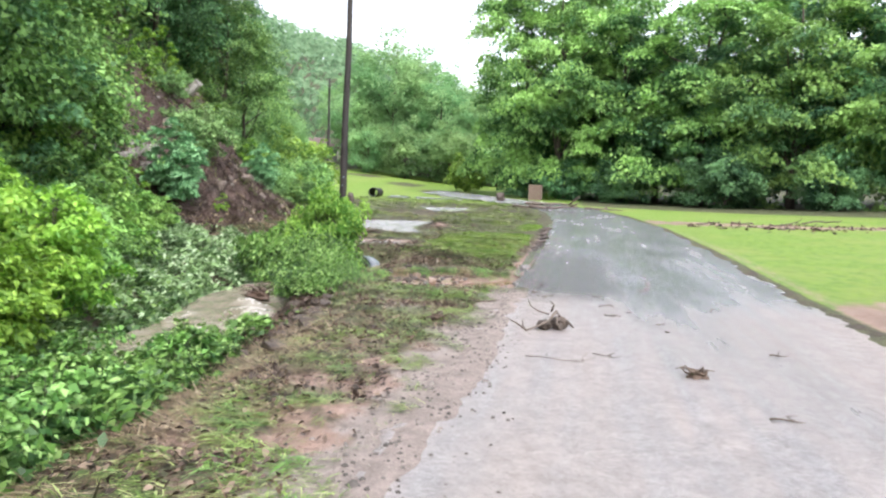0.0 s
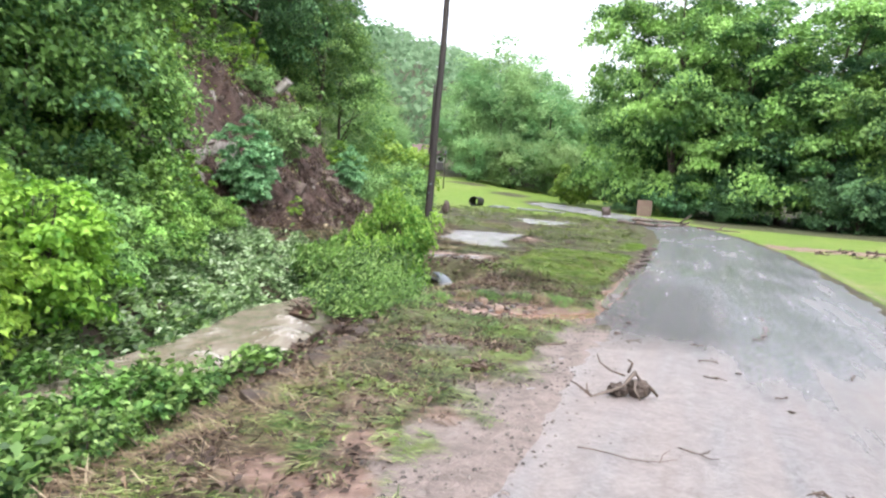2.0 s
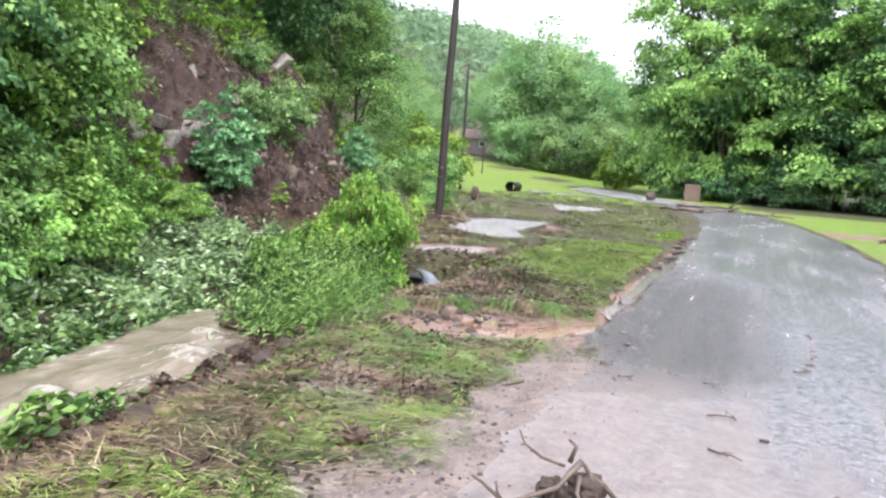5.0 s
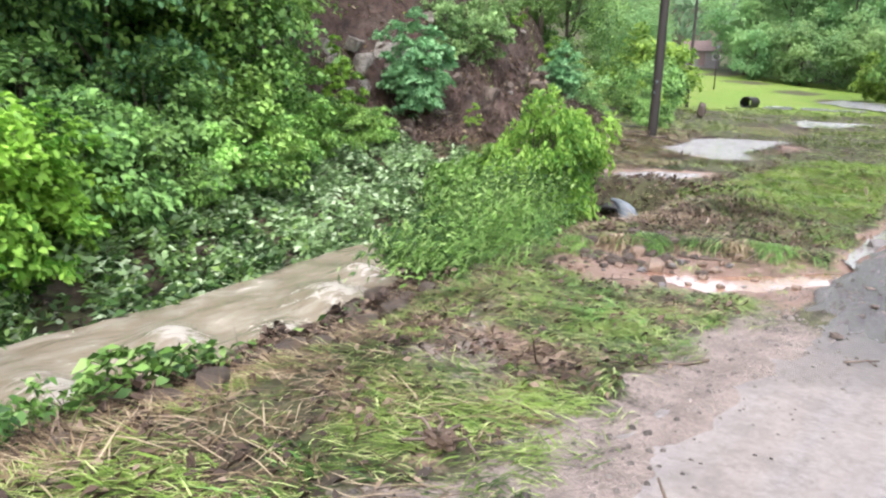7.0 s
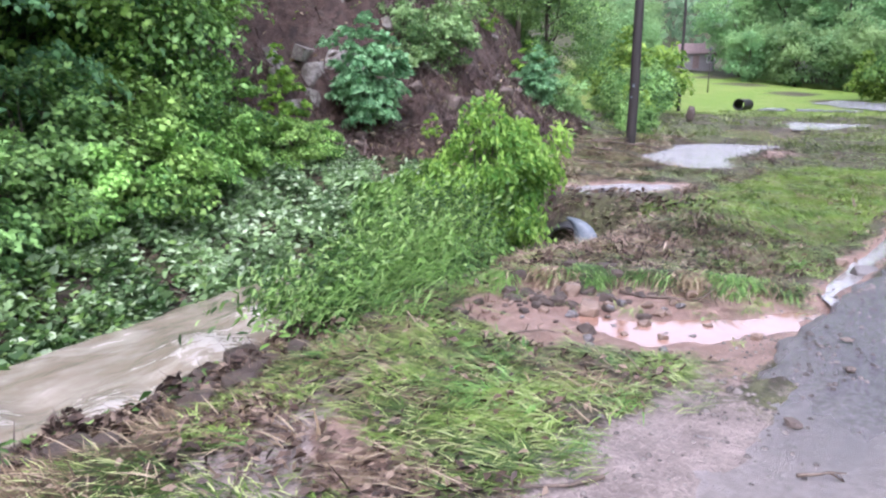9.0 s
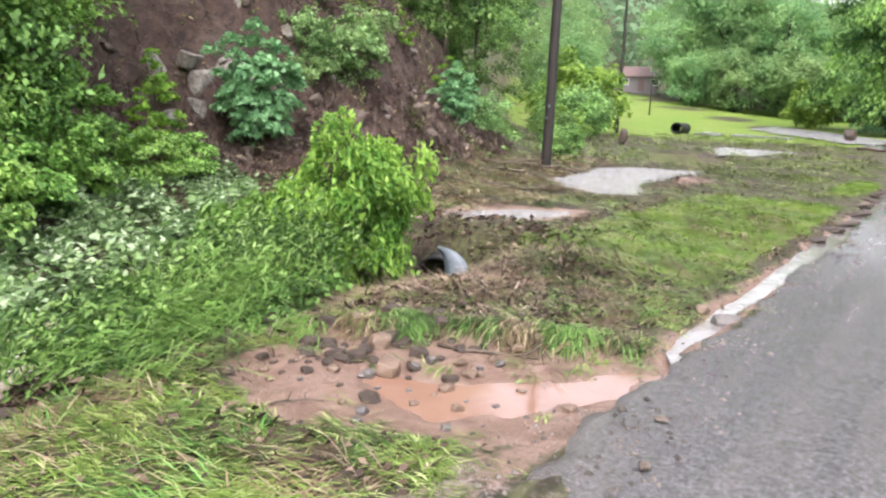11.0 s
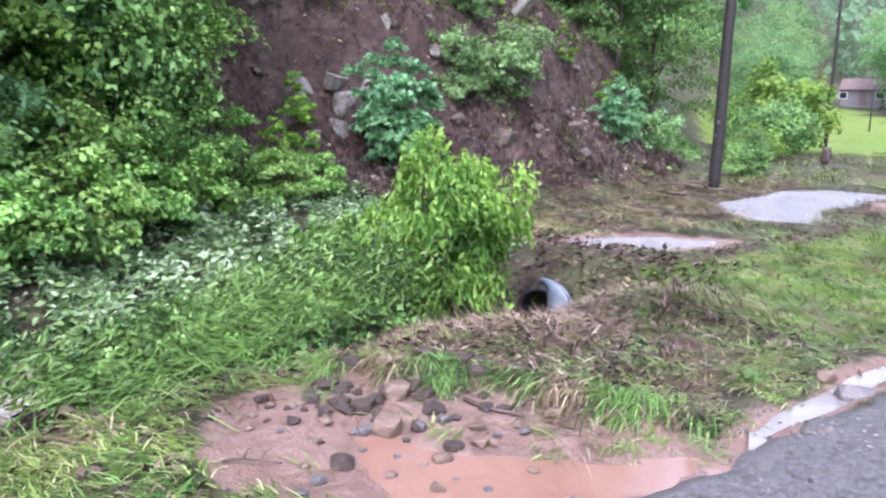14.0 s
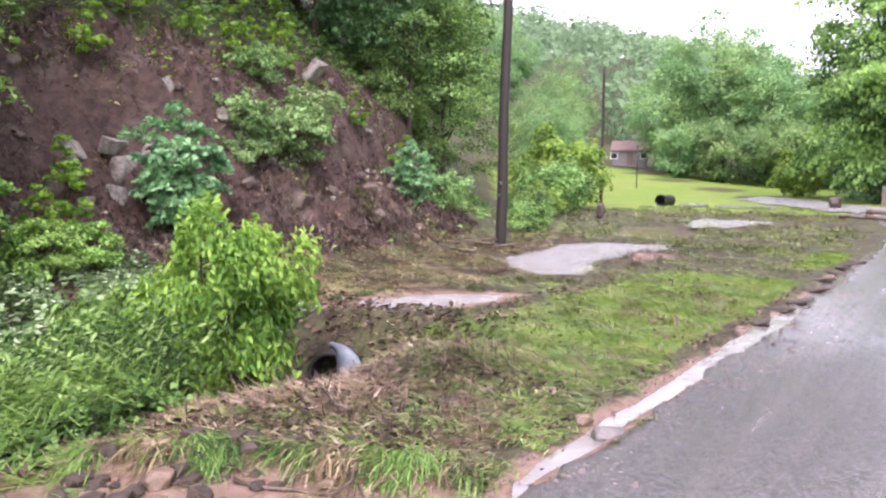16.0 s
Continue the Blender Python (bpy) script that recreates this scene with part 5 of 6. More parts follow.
def leaning_shrub():
    """Young tree bowed by the flood, with large hanging leaves, and the grass it drags along the stream."""
    top = thing("sapling", Matrix.Translation((-5.75, 15.6, -0.45)), "young tree with large hanging lime leaves bowed over the stream", "sapling")
    me, c = crown_mesh("crown", 81, 1.92, 0.88, 0.05, 90, 115, 0.088, flat=0.9, clump_r=0.26, droop=0.8, shell=0.4, lobes=5, fine=True, hang=1.6, slim=0.68)
    for k in range(4):
        part("stem", trunk_mesh("stem", 81 + k, 1.85, 0.03, c, 10, 0.14), M_BARK, top)
    part("crown", me, M_LEAF_SAP, top)
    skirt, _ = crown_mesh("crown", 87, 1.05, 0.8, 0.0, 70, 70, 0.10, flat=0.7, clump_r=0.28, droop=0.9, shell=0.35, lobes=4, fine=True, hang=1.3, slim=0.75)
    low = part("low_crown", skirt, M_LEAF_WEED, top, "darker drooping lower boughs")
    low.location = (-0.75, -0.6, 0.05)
    g = np.random.default_rng(82)
    n = 12000
    t = g.random(n) ** 0.8
    x = -5.7 + 1.3 * t + g.normal(size=n) * 0.38 * (1 - 0.4 * t)
    y = 15.2 - 3.9 * t + g.normal(size=n) * 0.35
    z = -0.05 + 0.75 * (1 - t) ** 1.2 * g.random(n) + 0.30 * g.random(n) - 0.15
    a = radians(-108) + g.normal(size=n) * 0.95
    way = np.stack([np.cos(a), np.sin(a), -0.5 + 0.5 * g.normal(size=n)], 1)
    nr = unit(g.normal(size=(n, 3)) * 0.9 + np.array([0.3, -0.5, 0.8]))
    L = g.uniform(0.045, 0.11, n)
    k = bumps(x + 1, y, 0.7) + 0.4 * g.normal(size=n) > -0.05
    v, q = leaf_quads(np.stack([x, y, z], 1)[k], nr[k], way[k], L[k], L[k] * 0.32, 0.2, True)
    mat = thing("bowed_weeds", Matrix.Translation((-5.2, 13.5, -0.3)), "tall green weeds bent over the stream", "weeds")
    part("leaves", raw_mesh("leaves", v - np.array([-5.2, 13.5, -0.3]), q), M_LEAF_WEED, mat)
    n = 2600
    t = g.random(n)
    p = np.stack([-5.6 + 1.9 * t + g.normal(size=n) * 0.35, 15.0 - 3.2 * t + g.normal(size=n) * 0.3, 0.0 + 0.5 * (1 - t) * g.random(n)], 1)
    p = p[bumps(p[:, 0] + 1, p[:, 1], 0.7) + 0.4 * g.normal(size=n) > 0.0]
    n = len(p)
    a = radians(-118) + g.normal(size=n) * 0.6 + 1.3 * bumps(p[:, 0], p[:, 1], 0.9)
    v, q = blade_quads(p, np.stack([np.cos(a), np.sin(a), 0 * a], 1), g.uniform(0.25, 0.9, n), g.uniform(0.006, 0.013, n), g.uniform(0.1, 0.6, n), g.uniform(0.3, 0.8, n))
    part("blades", raw_mesh("blades", v - np.array([-5.2, 13.5, -0.3]), q), M_LEAF_WEED, mat)


leaning_shrub()


# ---- built things ----
def utility_pole(name, x, y, h, r, label, lean=0.0):
    z = float(land(x, y))
    top = thing(name, Matrix.Translation((x, y, z)) @ Matrix.Rotation(lean, 4, "Y"), label, "utility pole", "utility poles")
    zz = np.linspace(-0.6, h, 14)
    part("pole", raw_mesh("pole", *tube(np.stack([0.012 * np.sin(zz * 1.3), 0.01 * np.cos(zz), zz], 1), np.linspace(r, r * 0.68, 14), 14), True), M_POLE, top)
    return top


def box_bm(cx, cy, cz, sx, sy, sz, bevel=0.01):
    bm = bmesh.new()
    bmesh.ops.create_cube(bm, size=1, matrix=Matrix.Translation((cx, cy, cz)) @ Matrix.Diagonal((sx, sy, sz, 1)))
    if bevel:
        bmesh.ops.bevel(bm, geom=bm.edges[:], offset=bevel, segments=2, affect="EDGES", profile=0.6)
    return bm


p1 = utility_pole("utility_pole", -8.98, 26.45, 10.5, 0.14, "dark creosoted wooden utility pole standing by the pool", radians(0.8))
part("pole_tag", box_bm(0.06, -0.165, 1.55, 0.06, 0.01, 0.08, 0.002), M_STEEL, p1, "small dull metal tag")
part("pole_tag", box_bm(0.02, -0.165, 1.25, 0.04, 0.01, 0.06, 0.002), M_STEEL, p1, "small dull metal tag")
p2 = utility_pole("utility_pole", -22.1, 61.0, 10.0, 0.13, "weathered wooden utility pole in the field")


def rock(name, x, y, z, sx, sy, sz, seed, mat, label, turn=0.0, group="", tilt=0.0, blocky=False):
    h = np.random.default_rng(seed)
    bm = bmesh.new()
    if blocky:
        pts = np.array([(a, b, c) for a in (-1, 1) for b in (-1, 1) for c in (-1, 1)]) * h.uniform(0.35, 1.0, (8, 3))
        pts = np.concatenate([pts, h.uniform(-0.9, 0.9, (7, 3))])
    else:
        pts = unit(h.normal(size=(22, 3))) * h.uniform(0.8, 1.1, (22, 1)) * 1.25
    for c in np.clip(pts, -1, 1):
        bm.verts.new((c[0] * sx, c[1] * sy, c[2] * sz))
    hull = bmesh.ops.convex_hull(bm, input=bm.verts[:])
    bmesh.ops.delete(bm, geom=[v for v in hull["geom_interior"] if isinstance(v, bmesh.types.BMVert)], context="VERTS")
    bmesh.ops.bevel(bm, geom=bm.edges[:], offset=0.07 * min(sx, sy, sz), segments=1, affect="EDGES")
    ob = part(name, bm, mat)
    ob.matrix_world = Matrix.Translation((x, y, z)) @ Matrix.Rotation(turn, 4, "Z") @ Matrix.Rotation(tilt, 4, "Y")
    return tagged(ob, label, "rock", group)


# limestone ledges bared on the slide
for k, (x, y, dz, sx, sy, sz, a) in enumerate([(-12.75, 18.7, 0.0, 0.2, 0.28, 0.42, 0.2), (-13.05, 18.6, 2.5, 0.22, 0.32, 0.2, 0.5), (-12.95, 17.7, 0.2, 0.25, 0.32, 0.24, 1.0), (-12.85, 19.4, 0.1, 0.3, 0.28, 0.3, 1.6), (-12.5, 19.3, -0.3, 0.25, 0.3, 0.26, 0.4),
                                               (-13.6, 20.2, 0.6, 0.18, 0.2, 0.28, 0.7), (-12.6, 17.0, -0.1, 0.22, 0.3, 0.2, 0.3),
                                               (-12.45, 18.3, 0.6, 0.24, 0.3, 0.34, 0.1), (-12.7, 19.9, 0.4, 0.26, 0.34, 0.3, 0.9), (-12.2, 19.8, -0.2, 0.22, 0.26, 0.22, 0.2), (-13.2, 17.9, 1.5, 0.2, 0.24, 0.3, 0.5), (-12.2, 17.6, 0.2, 0.2, 0.3, 0.22, 1.2), (-11.7, 19.7, -0.2, 0.2, 0.24, 0.2, 0.8)]):
    rock("limestone_block", x, y, float(land(x, y)) + dz * 0.1 - 0.2, sx * 1.1, sy * 1.15, sz, k + 1, M_ROCK, "pale limestone block bared by the slide", a, "limestone ledge", 0.5 * math.sin(k * 2.3), True)
h = np.random.default_rng(17)
for k in range(60):
    y = h.uniform(16.2, 28.0)
    d = h.uniform(0.3, 4.2) if k > 8 else h.uniform(2.2, 3.4)
    x = float(foot(y)) - d
    sz = 0.05 + 0.2 * h.random() ** 2
    rock("slide_rock", x, y, float(land(x, y)) + sz * 0.15, sz, sz * h.uniform(0.8, 1.3), sz * h.uniform(0.6, 1.0), 200 + k, M_ROCK if k % 6 == 0 else M_SLIDEROCK, "brown rock stuck in the slide face", h.uniform(0, 6), "slide rocks", 0.5)
rock("limestone_slab", -14.6, 25.2, float(land(-14.6, 25.2)) - 0.02, 0.16, 0.26, 0.7, 9, M_ROCK, "long pale limestone slab tilted near the slide top", 0.4, "limestone ledge", 0.7, True)

# stones in the red mud and by the gutter
g = np.random.default_rng(91)
rock("stone", -2.66, 12.85, float(land(-2.66, 12.85)) + 0.04, 0.085, 0.08, 0.085, 21, M_STONE, "muddy brown stone in the washed-out verge", 0.4, "mud stones")
rock("stone", -3.0, 13.15, float(land(-3.0, 13.15)) + 0.04, 0.09, 0.07, 0.07, 22, M_STONE, "rusty brown stone in the washed-out verge", 1.4, "mud stones")
rock("stone", -1.22, 15.5, float(land(-1.22, 15.5)) + 0.03, 0.12, 0.08, 0.07, 23, M_SLATE, "dark wet stone at the gutter", 0.4, "mud stones")
rock("stone", -1.45, 15.6, float(land(-1.45, 15.6)) + 0.03, 0.07, 0.06, 0.05, 24, M_STONE, "brown stone at the gutter", 0.9, "mud stones")
for k in range(44):
    x, y = -2.6 + g.normal() * 0.6, 12.85 + g.normal() * 0.42
    s = g.uniform(0.02, 0.055)
    rock("stone", x, y, float(land(x, y)) + s * 0.35, s, s * 0.9, s * 0.7, 30 + k, M_SLATE if g.random() < 0.4 else M_STONE, "small wet stone in the mud", g.uniform(0, 6), "mud stones")

for k in range(60):
    x, y = -3.15 + g.normal() * 0.33, 12.75 + 0.35 * g.normal()
    s = 0.02 + 0.05 * g.random() ** 2
    tagged(rock("clod", x, y, float(land(x, y)) + s * 0.25, s * 1.3, s, s * 0.8, 600 + k, M_STONE if k % 4 == 0 else M_CLOD, "small dark clod in the washed-out mud", g.uniform(0, 6), "rim clods"), category="clod")
for k in range(22):
    x, y = -3.35 + 0.05 * k + g.normal() * 0.12, 13.35 + 0.02 * k + g.normal() * 0.16 - 0.5 * (k % 3 == 0)
    s = g.uniform(0.03, 0.075)
    tagged(rock("clod", x, y, float(land(x, y)) + s * 0.25, s * 1.2, s, s * 0.7, 500 + k, M_CLOD, "dark wet clod fallen from the turf rim", g.uniform(0, 6), "rim clods"), category="clod")


h = np.random.default_rng(29)
for k in range(46):
    y = h.uniform(6.8, 13.2)
    x = float(stream_mid(y)) + h.uniform(0.8, 1.75)
    sz = h.uniform(0.05, 0.15)
    tagged(rock("clod", x, y, float(land(x, y)) + sz * 0.25, sz * h.uniform(0.9, 1.5), sz, sz * h.uniform(0.5, 0.8), 540 + k, M_CLOD, "dark clod of torn turf at the stream edge", h.uniform(0, 6), "stream edge clods"), category="clod")


def stick(name, x, y, length, r, turn, seed, mat=M_STICK, forks=2, label="dark broken branch left by the flood", group="flood branches", lift=0.05, slope=0.0):
    """A crooked branch with a few forks."""
    h = np.random.default_rng(seed)
    k = 7
    t = np.linspace(-0.5, 0.5, k) * length
    wob = np.cumsum(h.normal(size=(k, 2)) * length * 0.035, 0)
    path = np.stack([t, wob[:, 0], r + np.abs(wob[:, 1]) * 0.7 + slope * (t + length / 2)], 1)
    pieces = [tube(path, np.linspace(r, r * 0.4, k), 6)]
    for f in range(forks):
        i = h.integers(2, k - 1)
        d = np.array([h.uniform(0.1, 0.4), h.choice([-1, 1]) * h.uniform(0.15, 0.4), h.uniform(0.0, 0.35)]) * length * 0.5
        pieces.append(tube([path[i], path[i] + d * 0.5 + h.normal(size=3) * 0.02, path[i] + d], [r * 0.6, r * 0.45, r * 0.2], 5))
    ob = part(name, raw_mesh(name, *grown(pieces, 18), True), mat)
    z = float(land(x, y)) if not -1.1 < x < 3.3 or y > 60 else float(valley(y)) + 0.03
    ob.matrix_world = Matrix.Translation((x, y, z)) @ Matrix.Rotation(turn, 4, "Z")
    return tagged(ob, label, "branch", group)


def root_clump(x, y, size, seed, label, z=None):
    """A torn root ball: a low clod with crooked roots."""
    h = np.random.default_rng(seed)
    top = thing("root_clump", Matrix.Translation((x, y, float(valley(y)) + 0.03 if z is None else z)), label, "driftwood", "flood debris")
    for k in range(9):
        a = h.uniform(0, 6.28)
        L = size * h.uniform(0.5, 1.1)
        st = h.normal(size=3) * size * 0.1 + np.array([0, 0, size * 0.12])
        e = st + np.array([math.cos(a) * L, math.sin(a) * L * 0.6, size * h.uniform(-0.05, 0.4)])
        root = (tube([st, st * 0.5 + e * 0.5 + h.normal(size=3) * size * 0.12 + np.array([0, 0, size * 0.12]), e], [size * 0.06, size * 0.045, size * 0.015], 6))
        part("root", raw_mesh("root", *root, True), M_STICK, top)
    bm = bmesh.new()
    bmesh.ops.create_icosphere(bm, subdivisions=3, radius=1)
    for w in bm.verts:
        w.co = w.co * (1 + 0.6 * noise.noise(w.co * 2 + Vector((seed, 0, 0))))
        w.co = Vector((w.co.x * size * 0.42, w.co.y * size * 0.3, max(-0.02, w.co.z * size * 0.22 + size * 0.08)))
    part("clod", bm, M_LITTER, top)


root_clump(-1.66, 8.42, 0.2, 15, "tan and dark torn wood chunk lying on the verge")
for k, (x, y, L, a) in enumerate([(1.07, 13.0, 0.28, 80), (1.09, 14.2, 0.22, 100), (0.92, 12.3, 0.25, 60), (0.31, 10.25, 0.2, 20), (0.37, 9.4, 0.24, -30), (0.9, 9.0, 0.15, 50), (1.9, 7.6, 0.2, 10), (1.4, 5.3, 0.22, -10), (2.1, 4.6, 0.18, 40), (0.2, 11.2, 0.16, 5), (1.7, 10.4, 0.2, 70), (-0.5, 10.9, 0.2, 35)]):
    stick("twig", x, y, L, 0.009, radians(a), 400 + k, label="small wet twig on the asphalt", group="road twigs")
for k, (x, y, s0) in enumerate([(1.02, 12.7, 0.05), (1.1, 13.5, 0.04), (0.95, 8.6, 0.03), (0.6, 9.9, 0.03), (-0.7, 12.4, 0.04), (-0.75, 11.4, 0.05), (-0.85, 13.0, 0.04)]):
    rock("clod", x, y, float(valley(y)) + 0.03, s0 * 1.1, s0 * 0.8, s0 * 0.3, 430 + k, M_SLIDEROCK, "flat clod of brown mud on the asphalt", k * 1.1, "road clods")
st2 = rock("stump", -14.6, 44.6, float(land(-14.6, 44.6)) + 0.35, 0.22, 0.2, 0.5, 61, M_CLOD, "dark rotten stump standing in wet ground")
tagged(st2, category="stump")
for k in range(6):
    x, y = -7.35 + 0.16 * math.sin(k * 2.4), 15.5 + 0.14 * math.cos(k * 1.7)
    hgt = 0.6 + 0.12 * (k % 3)
    path = np.array([(0, 0, -0.2), (0.03 * math.sin(k), 0.02, hgt * 0.5), (0.10 * math.sin(k * 2), 0.08 * math.cos(k), hgt)])
    ob = part("dead_stem", raw_mesh("dead_stem", *tube(path, [0.014, 0.011, 0.005], 6), True), M_STICK)
    ob.matrix_world = Matrix.Translation((x, y, float(land(x, y))))
    tagged(ob, "thin dead stem standing behind the bowed sapling", "stem", "dead stems")
for k in range(9):
    x, y = -5.7 + 0.17 * k + 0.2 * math.sin(k * 3.1), 13.6 + 0.7 * math.sin(k * 2.2)
    L = 1.0 + 0.8 * ((k * 7) % 5) / 5
    a = radians(-20 - 35 * math.sin(k * 1.3))
    path = np.array([(t * L, 0.05 * math.sin(3 * t + k), 0.16 + 0.07 * math.sin(math.pi * t) * L - 0.12 * t) for t in np.linspace(0, 1, 8)])
    ob = part("reed_stem", raw_mesh("reed_stem", *tube(path, np.linspace(0.005, 0.002, 8), 6), True), M_STEM)
    ob.matrix_world = Matrix.Translation((x, y, float(land(x, y)))) @ Matrix.Rotation(a, 4, "Z")
    tagged(ob, "long green stem arching over the flattened grass", "stem", "bent stems")
def root_tangle(x, y):
    """A torn stump end: a hollow dark clod, a pale bent root with a forked tip, and twigs."""
    top = thing("root_clump", Matrix.Translation((x, y, float(valley(y)) + 0.02)) @ Matrix.Rotation(radians(20), 4, "Z"), "dark torn root ball with a pale bent root on the asphalt", "driftwood", "flood debris")
    limbs = [([(0.06, 0, 0.21), (-0.01, -0.06, 0.16), (-0.06, -0.09, 0.10), (-0.17, -0.10, 0.06), (-0.27, -0.12, 0.03), (-0.33, -0.14, 0.015)], 0.017, M_ROOT),
             ([(-0.32, -0.14, 0.02), (-0.38, -0.12, 0.06), (-0.44, -0.10, 0.10), (-0.49, -0.08, 0.12)], 0.012, M_STICK),
             ([(-0.33, -0.14, 0.02), (-0.36, -0.14, 0.07), (-0.37, -0.15, 0.13)], 0.009, M_STICK),
             ([(-0.02, 0.02, 0.17), (-0.14, 0.04, 0.20), (-0.23, 0.05, 0.26), (-0.26, 0.05, 0.33)], 0.009, M_STICK),
             ([(0.0, 0.0, 0.2), (0.03, 0.01, 0.28), (-0.01, 0.02, 0.31)], 0.014, M_STICK),
             ([(0.05, -0.05, 0.15), (0.03, -0.12, 0.09), (0.07, -0.17, 0.02)], 0.013, M_ROOT),
             ([(0.10, 0, 0.14), (0.18, -0.03, 0.10), (0.25, -0.04, 0.03)], 0.020, M_STICK),
             ([(0.08, 0.03, 0.18), (0.12, -0.03, 0.13), (0.14, -0.10, 0.04)], 0.012, M_STICK)]
    for path, r, mat in limbs:
        part("root", raw_mesh("root", *tube(path, np.linspace(r, r * 0.5, len(path)), 8), True), mat, top)
    for nm, cx, cz, sx, sz, mat, seed in (("clod", 0.09, 0.07, 0.10, 0.075, M_CLOD, 3), ("clod", -0.07, 0.05, 0.075, 0.06, M_CLOD, 8)):
        bm = bmesh.new()
        bmesh.ops.create_icosphere(bm, subdivisions=3, radius=1)
        for w in bm.verts:
            c = w.co * (1 + 0.55 * noise.noise(w.co * 2.2 + Vector((seed, 0, 0))) + 0.2 * noise.noise(w.co * 6))
            w.co = Vector((cx + c.x * sx, c.y * 0.08, max(-0.02, cz + c.z * sz)))
        part(nm, bm, mat, top)


root_tangle(-0.34, 8.28)
root_clump(-5.85, 12.6, 0.5, 16, "dark torn root mass where the stream leaves the weeds", -0.55)
root_clump(0.98, 6.45, 0.2, 6, "brown root clod lying on the silty asphalt")
stick("branch", -0.2, 6.75, 0.6, 0.005, radians(12), 8, label="thin dark stick on the silty asphalt")
stick("branch", 0.25, 7.0, 0.3, 0.006, radians(-30), 9, label="thin dark stick on the silty asphalt")
stick("branch", -2.35, 13.6, 0.75, 0.016, radians(18), 10, label="dark root lying in the red mud")
stick("log", -2.2, 49.5, 3.2, 0.12, radians(8), 11, label="dark log washed across the far lane")
stick("log", -3.9, 50.8, 2.6, 0.10, radians(-20), 12, label="dark log at the edge of the far lane")
stick("log", 1.0, 47.5, 2.4, 0.08, radians(4), 13, label="dark log washed across the far lane")
stick("log", -2.8, 58.0, 4.0, 0.12, radians(5), 33, label="dark log washed across the far lane")
for k in range(11):
    x = 6 + 2.2 * k + g.normal() * 0.8
    stick("branch", x, 37.5 + 0.12 * x + g.normal() * 1.8, g.uniform(0.8, 2.2), g.uniform(0.03, 0.07), g.uniform(-0.5, 0.5), 100 + k, label="dark drift branch stranded on the lawn", group="lawn drift")
for k in range(14):
    x, y = -10.2 + g.normal() * 1.0, 18.5 + 8 * g.random()
    stick("branch", x, y, g.uniform(0.5, 1.4), g.uniform(0.015, 0.035), g.uniform(0, 6), 130 + k, label="broken branch at the foot of the slide", group="slide branches")
stick("branch", -12.6, 20.3, 1.1, 0.025, radians(60), 150, M_STRAW, 0, "pale bare stick standing out of the slide", "slide branches", slope=0.7)
for k in range(9):
    x, y = -9.4 + g.normal() * 0.5, 25.9 + g.normal() * 0.5
    stick("branch", x, y, g.uniform(0.5, 1.1), g.uniform(0.02, 0.05), g.uniform(0, 6), 160 + k, label="broken branch heaped against the utility pole", group="pole branches")
for k in range(12):
    x, y = -2.8 + g.normal() * 0.8, 4 + 16 * g.random()
    stick("branch", x, y, g.uniform(0.2, 0.6), g.uniform(0.006, 0.014), g.uniform(0, 6), 180 + k, label="small twig in flattened grass", group="verge twigs")


def corrugated(r, length, pitch, depth, wall=0.03):
    """A ribbed pipe along y from 0, open at both ends."""
    k = int(length / pitch * 4)
    yy = np.linspace(0, length, k + 1)
    rr = r + depth * np.cos(yy / pitch * 2 * math.pi)
    seg = 28
    w = np.arange(seg) * 2 * math.pi / seg
    outer = np.stack([np.outer(rr, np.cos(w)), np.repeat(yy[:, None], seg, 1), np.outer(rr, np.sin(w))], -1)
    inner = np.stack([np.outer(rr - wall, np.cos(w)), np.repeat(yy[:, None], seg, 1), np.outer(rr - wall, np.sin(w))], -1)
    q = [(i * seg + j, i * seg + (j + 1) % seg, (i + 1) * seg + (j + 1) % seg, (i + 1) * seg + j) for i in range(k) for j in range(seg)]
    n = (k + 1) * seg
    qi = [(d + n, c + n, b + n, a + n) for a, b, c, d in q]
    ends = [(j, j + n, (j + 1) % seg + n, (j + 1) % seg) for j in range(seg)]
    return raw_mesh("pipe", np.concatenate([outer.reshape(-1, 3), inner.reshape(-1, 3)]), q + qi + ends, True)


culvert = thing("culvert_pipe", Matrix.Translation((-5.18, 16.72, -0.47)) @ Matrix.Rotation(radians(22), 4, "Z"), "buried corrugated culvert with a torn steel lip", "culvert")
part("pipe", corrugated(0.27, 1.6, 0.07, 0.010), M_BLACK, culvert)


def bezier(t, pts):
    pts = [np.array(p, float) for p in pts]
    while len(pts) > 1:
        pts = [p * (1 - t) + q * t for p, q in zip(pts, pts[1:])]
    return pts[0]


vv = []
for i in range(9):
    inner = bezier(i / 8, [(0.02, -0.05, 0.31), (0.17, -0.10, 0.24), (0.10, -0.13, 0.05), (0.20, -0.20, -0.10)])
    outer = bezier(i / 8, [(0.04, -0.05, 0.32), (0.34, -0.06, 0.32), (0.52, -0.20, 0.05), (0.22, -0.21, -0.10)])
    inner, outer = inner * 1.3, outer * 1.3
    vv += [inner * (1 - v) + outer * v + np.array([0, -0.10 * v * (1 - v), 0]) for v in (0, 0.33, 0.67, 1)]
qq = [(i * 4 + j, i * 4 + j + 1, (i + 1) * 4 + j + 1, (i + 1) * 4 + j) for i in range(8) for j in range(3)]
lip = part("lip", raw_mesh("lip", vv, qq, True), M_STEEL, culvert, "bent galvanised steel lip")
sol = lip.modifiers.new("thick", "SOLIDIFY")
sol.thickness = 0.012

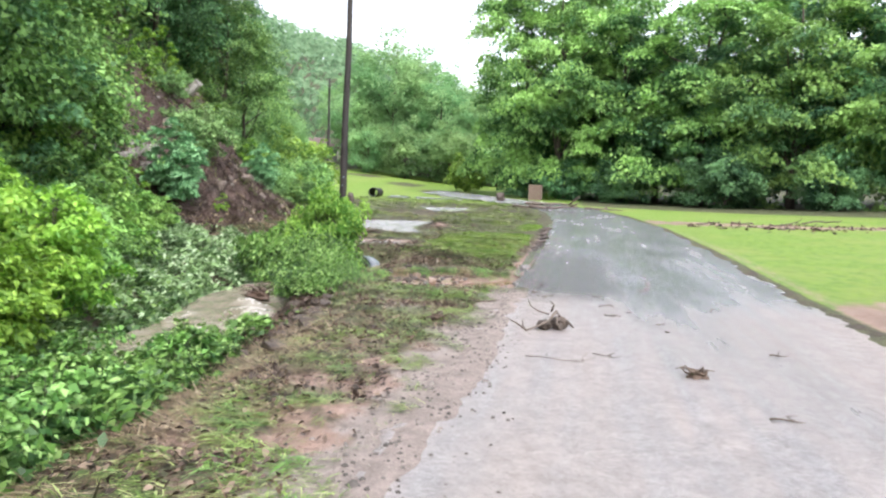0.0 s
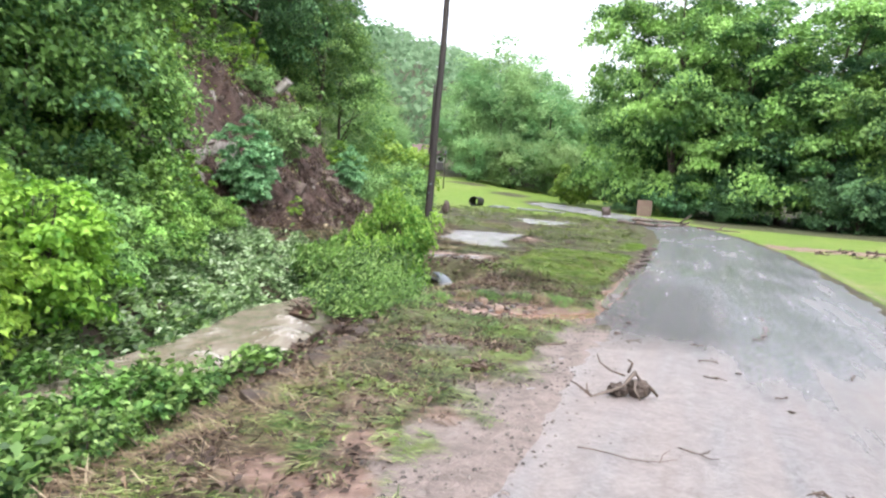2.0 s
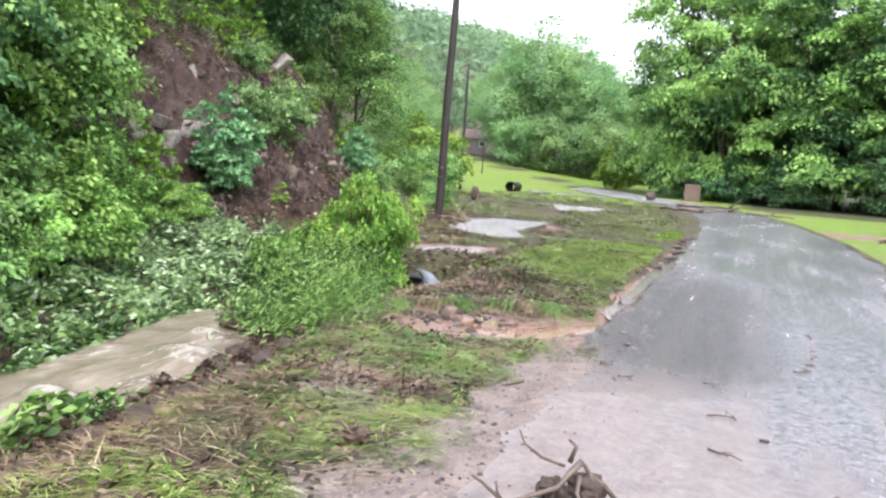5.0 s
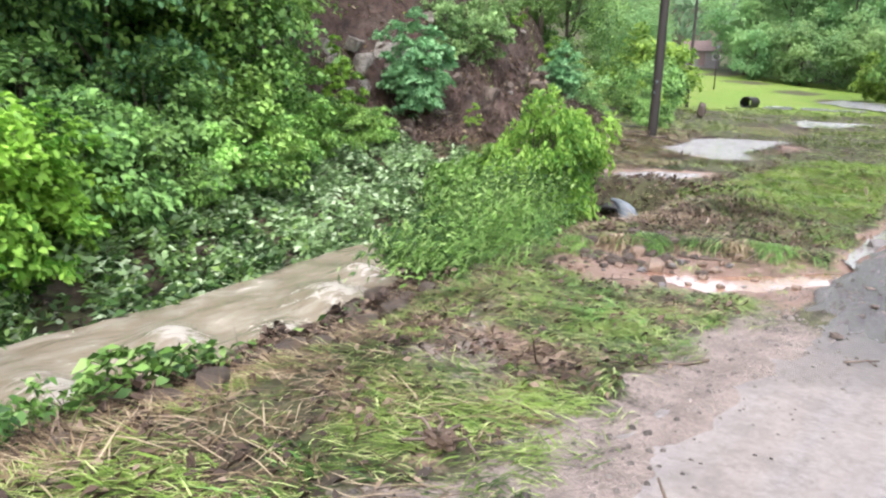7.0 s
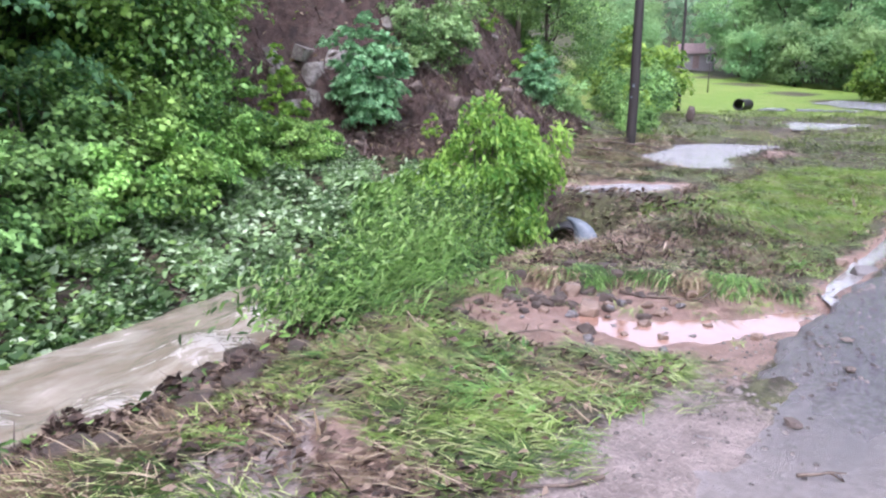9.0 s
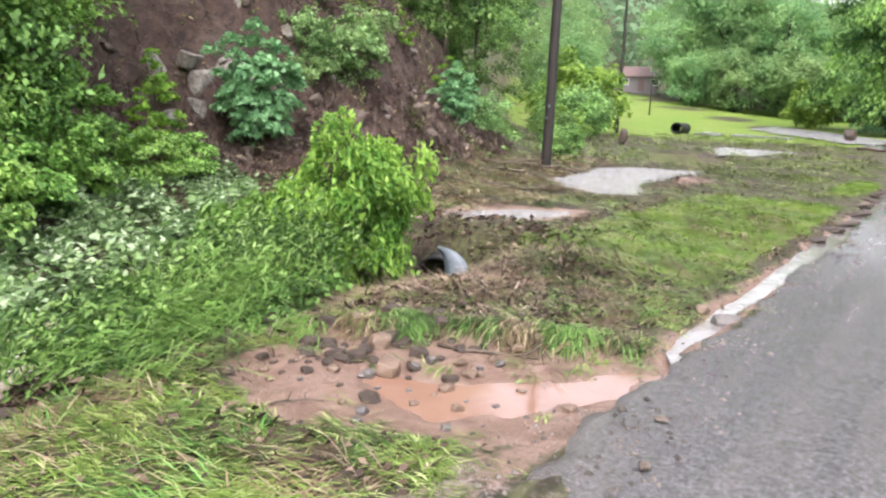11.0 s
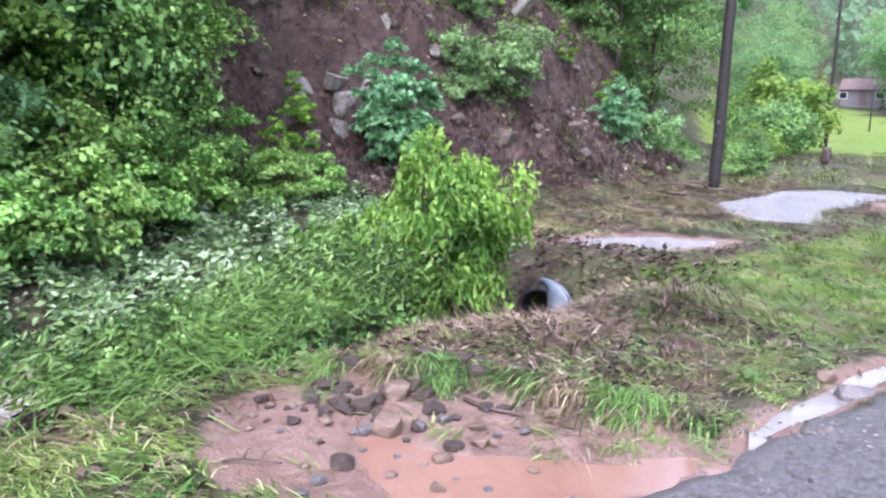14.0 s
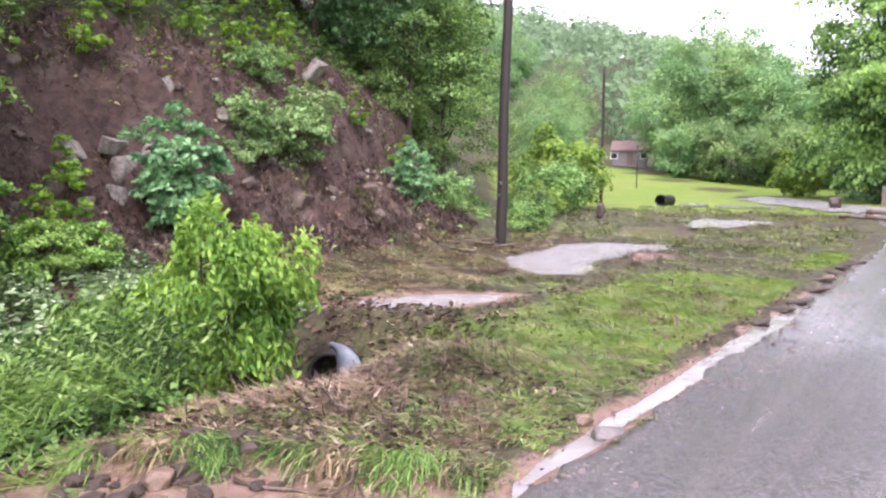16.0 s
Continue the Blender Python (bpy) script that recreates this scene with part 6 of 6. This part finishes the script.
drain = thing("drain_pipe", Matrix.Translation((-19.3, 65.5, float(valley(65.5)) + 0.42)) @ Matrix.Rotation(radians(4), 4, "Z"), "black corrugated drain pipe washed out beside the field drive", "pipe")
part("pipe", corrugated(0.42, 2.6, 0.12, 0.02), M_BLACK, drain)
for k, (x, y, s, a) in enumerate([(-17.0, 66.0, 1.0, 0.1), (-14.6, 66.5, 0.9, 0.4), (-12.2, 65.5, 1.1, -0.2), (-17.6, 68.5, 0.8, 0.3)]):
    sl = part("asphalt_slab", box_bm(0, 0, 0.09, 2.0 * s, 1.1 * s, 0.14, 0.03), M_ROAD)
    sl.matrix_world = Matrix.Translation((x, y, float(land(x, y)))) @ Matrix.Rotation(a, 4, "Z") @ Matrix.Rotation(0.05, 4, "X")
    tagged(sl, "broken slab of dark asphalt lifted by the flood", "slab", "broken slabs")

h = np.random.default_rng(23)
for k in range(9):
    y = 20.5 + 1.2 * k + h.normal() * 0.3
    x = float(road_mid(y)) - 2.34 - h.uniform(0.0, 0.3)
    sl = rock("asphalt_piece", x, y, float(valley(y)) - 0.06 + h.uniform(0, 0.03), h.uniform(0.10, 0.28), h.uniform(0.12, 0.3), 0.045, 700 + k, M_CLOD, "broken wet piece of asphalt undercut at the lane edge", h.uniform(-0.3, 0.3), "broken lane edge", h.uniform(-0.2, 0.1), True)
    tagged(sl, category="slab")

post = thing("gate_pillar", Matrix.Translation((-5.4, 77, float(land(-5.4, 77)))), "weathered tan boarded pillar at the wood edge", "pillar")
for k in range(5):
    part("board", box_bm(-0.56 + 0.28 * k, 0, 0.8, 0.265, 0.09, 1.6 + 0.05 * math.sin(k * 3), 0.01), M_WOODTAN, post)
part("rail", box_bm(0, 0.09, 1.2, 1.4, 0.08, 0.12, 0.01), M_WOODTAN, post)
part("rail", box_bm(0, 0.09, 0.4, 1.4, 0.08, 0.12, 0.01), M_WOODTAN, post)
st = rock("stump", -8.0, 68.5, float(land(-8.0, 68.5)) + 0.3, 0.42, 0.38, 0.5, 60, M_CLOD, "dark uprooted stump beside the far lane")
tagged(st, category="stump")


def field_house():
    x, y = -46.0, 124.0
    z = float(land(x, y))
    top = thing("house", Matrix.Translation((x, y, z)) @ Matrix.Rotation(radians(18), 4, "Z"), "small grey-white house with a brown roof beyond the field", "house")
    W, D, Hh = 5.0, 4.6, 2.2
    for nm, cx, cy, sx, sy in (("wall", 0, -D / 2, W, 0.2), ("wall", 0, D / 2, W, 0.2), ("wall", -W / 2, 0, 0.2, D - 0.2), ("wall", W / 2, 0, 0.2, D - 0.2)):
        part(nm, box_bm(cx, cy, Hh / 2 - 0.2, sx, sy, Hh + 0.4, 0.01), M_SIDING, top)
    bm = bmesh.new()
    a = [bm.verts.new(p) for p in [(-W / 2 - 0.4, -D / 2 - 0.5, Hh), (W / 2 + 0.4, -D / 2 - 0.5, Hh), (W / 2 + 0.4, 0, Hh + 1.7), (-W / 2 - 0.4, 0, Hh + 1.7), (-W / 2 - 0.4, D / 2 + 0.5, Hh), (W / 2 + 0.4, D / 2 + 0.5, Hh)]]
    for f in ((0, 1, 2, 3), (3, 2, 5, 4), (0, 3, 4), (1, 5, 2), (0, 4, 5, 1)):
        bm.faces.new([a[i] for i in f])
    part("roof", bm, M_ROOF, top)
    for cx in (-2.3, 2.2):
        w = part("window", box_bm(cx, -D / 2 - 0.11, 1.4, 1.1, 0.08, 1.0, 0.01), M_WHITE, top)
        part("pane", box_bm(cx, -D / 2 - 0.16, 1.4, 0.9, 0.03, 0.8, 0), M_GLASSDARK, w)
    part("door", box_bm(0.1, -D / 2 - 0.12, 1.0, 0.95, 0.06, 2.0, 0.01), M_ROOF, top)


field_house()
lamp = thing("lamp_post", Matrix.Translation((-29.5, 86, float(land(-29.5, 86)))), "thin dark yard lamp post in the field", "lamp post")
part("post", raw_mesh("post", *tube([(0, 0, -0.2), (0, 0, 4.2)], [0.07, 0.05], 8), True), M_POLE, lamp)
part("lantern", box_bm(0, 0, 4.35, 0.2, 0.2, 0.26, 0.04), M_STEEL, lamp)
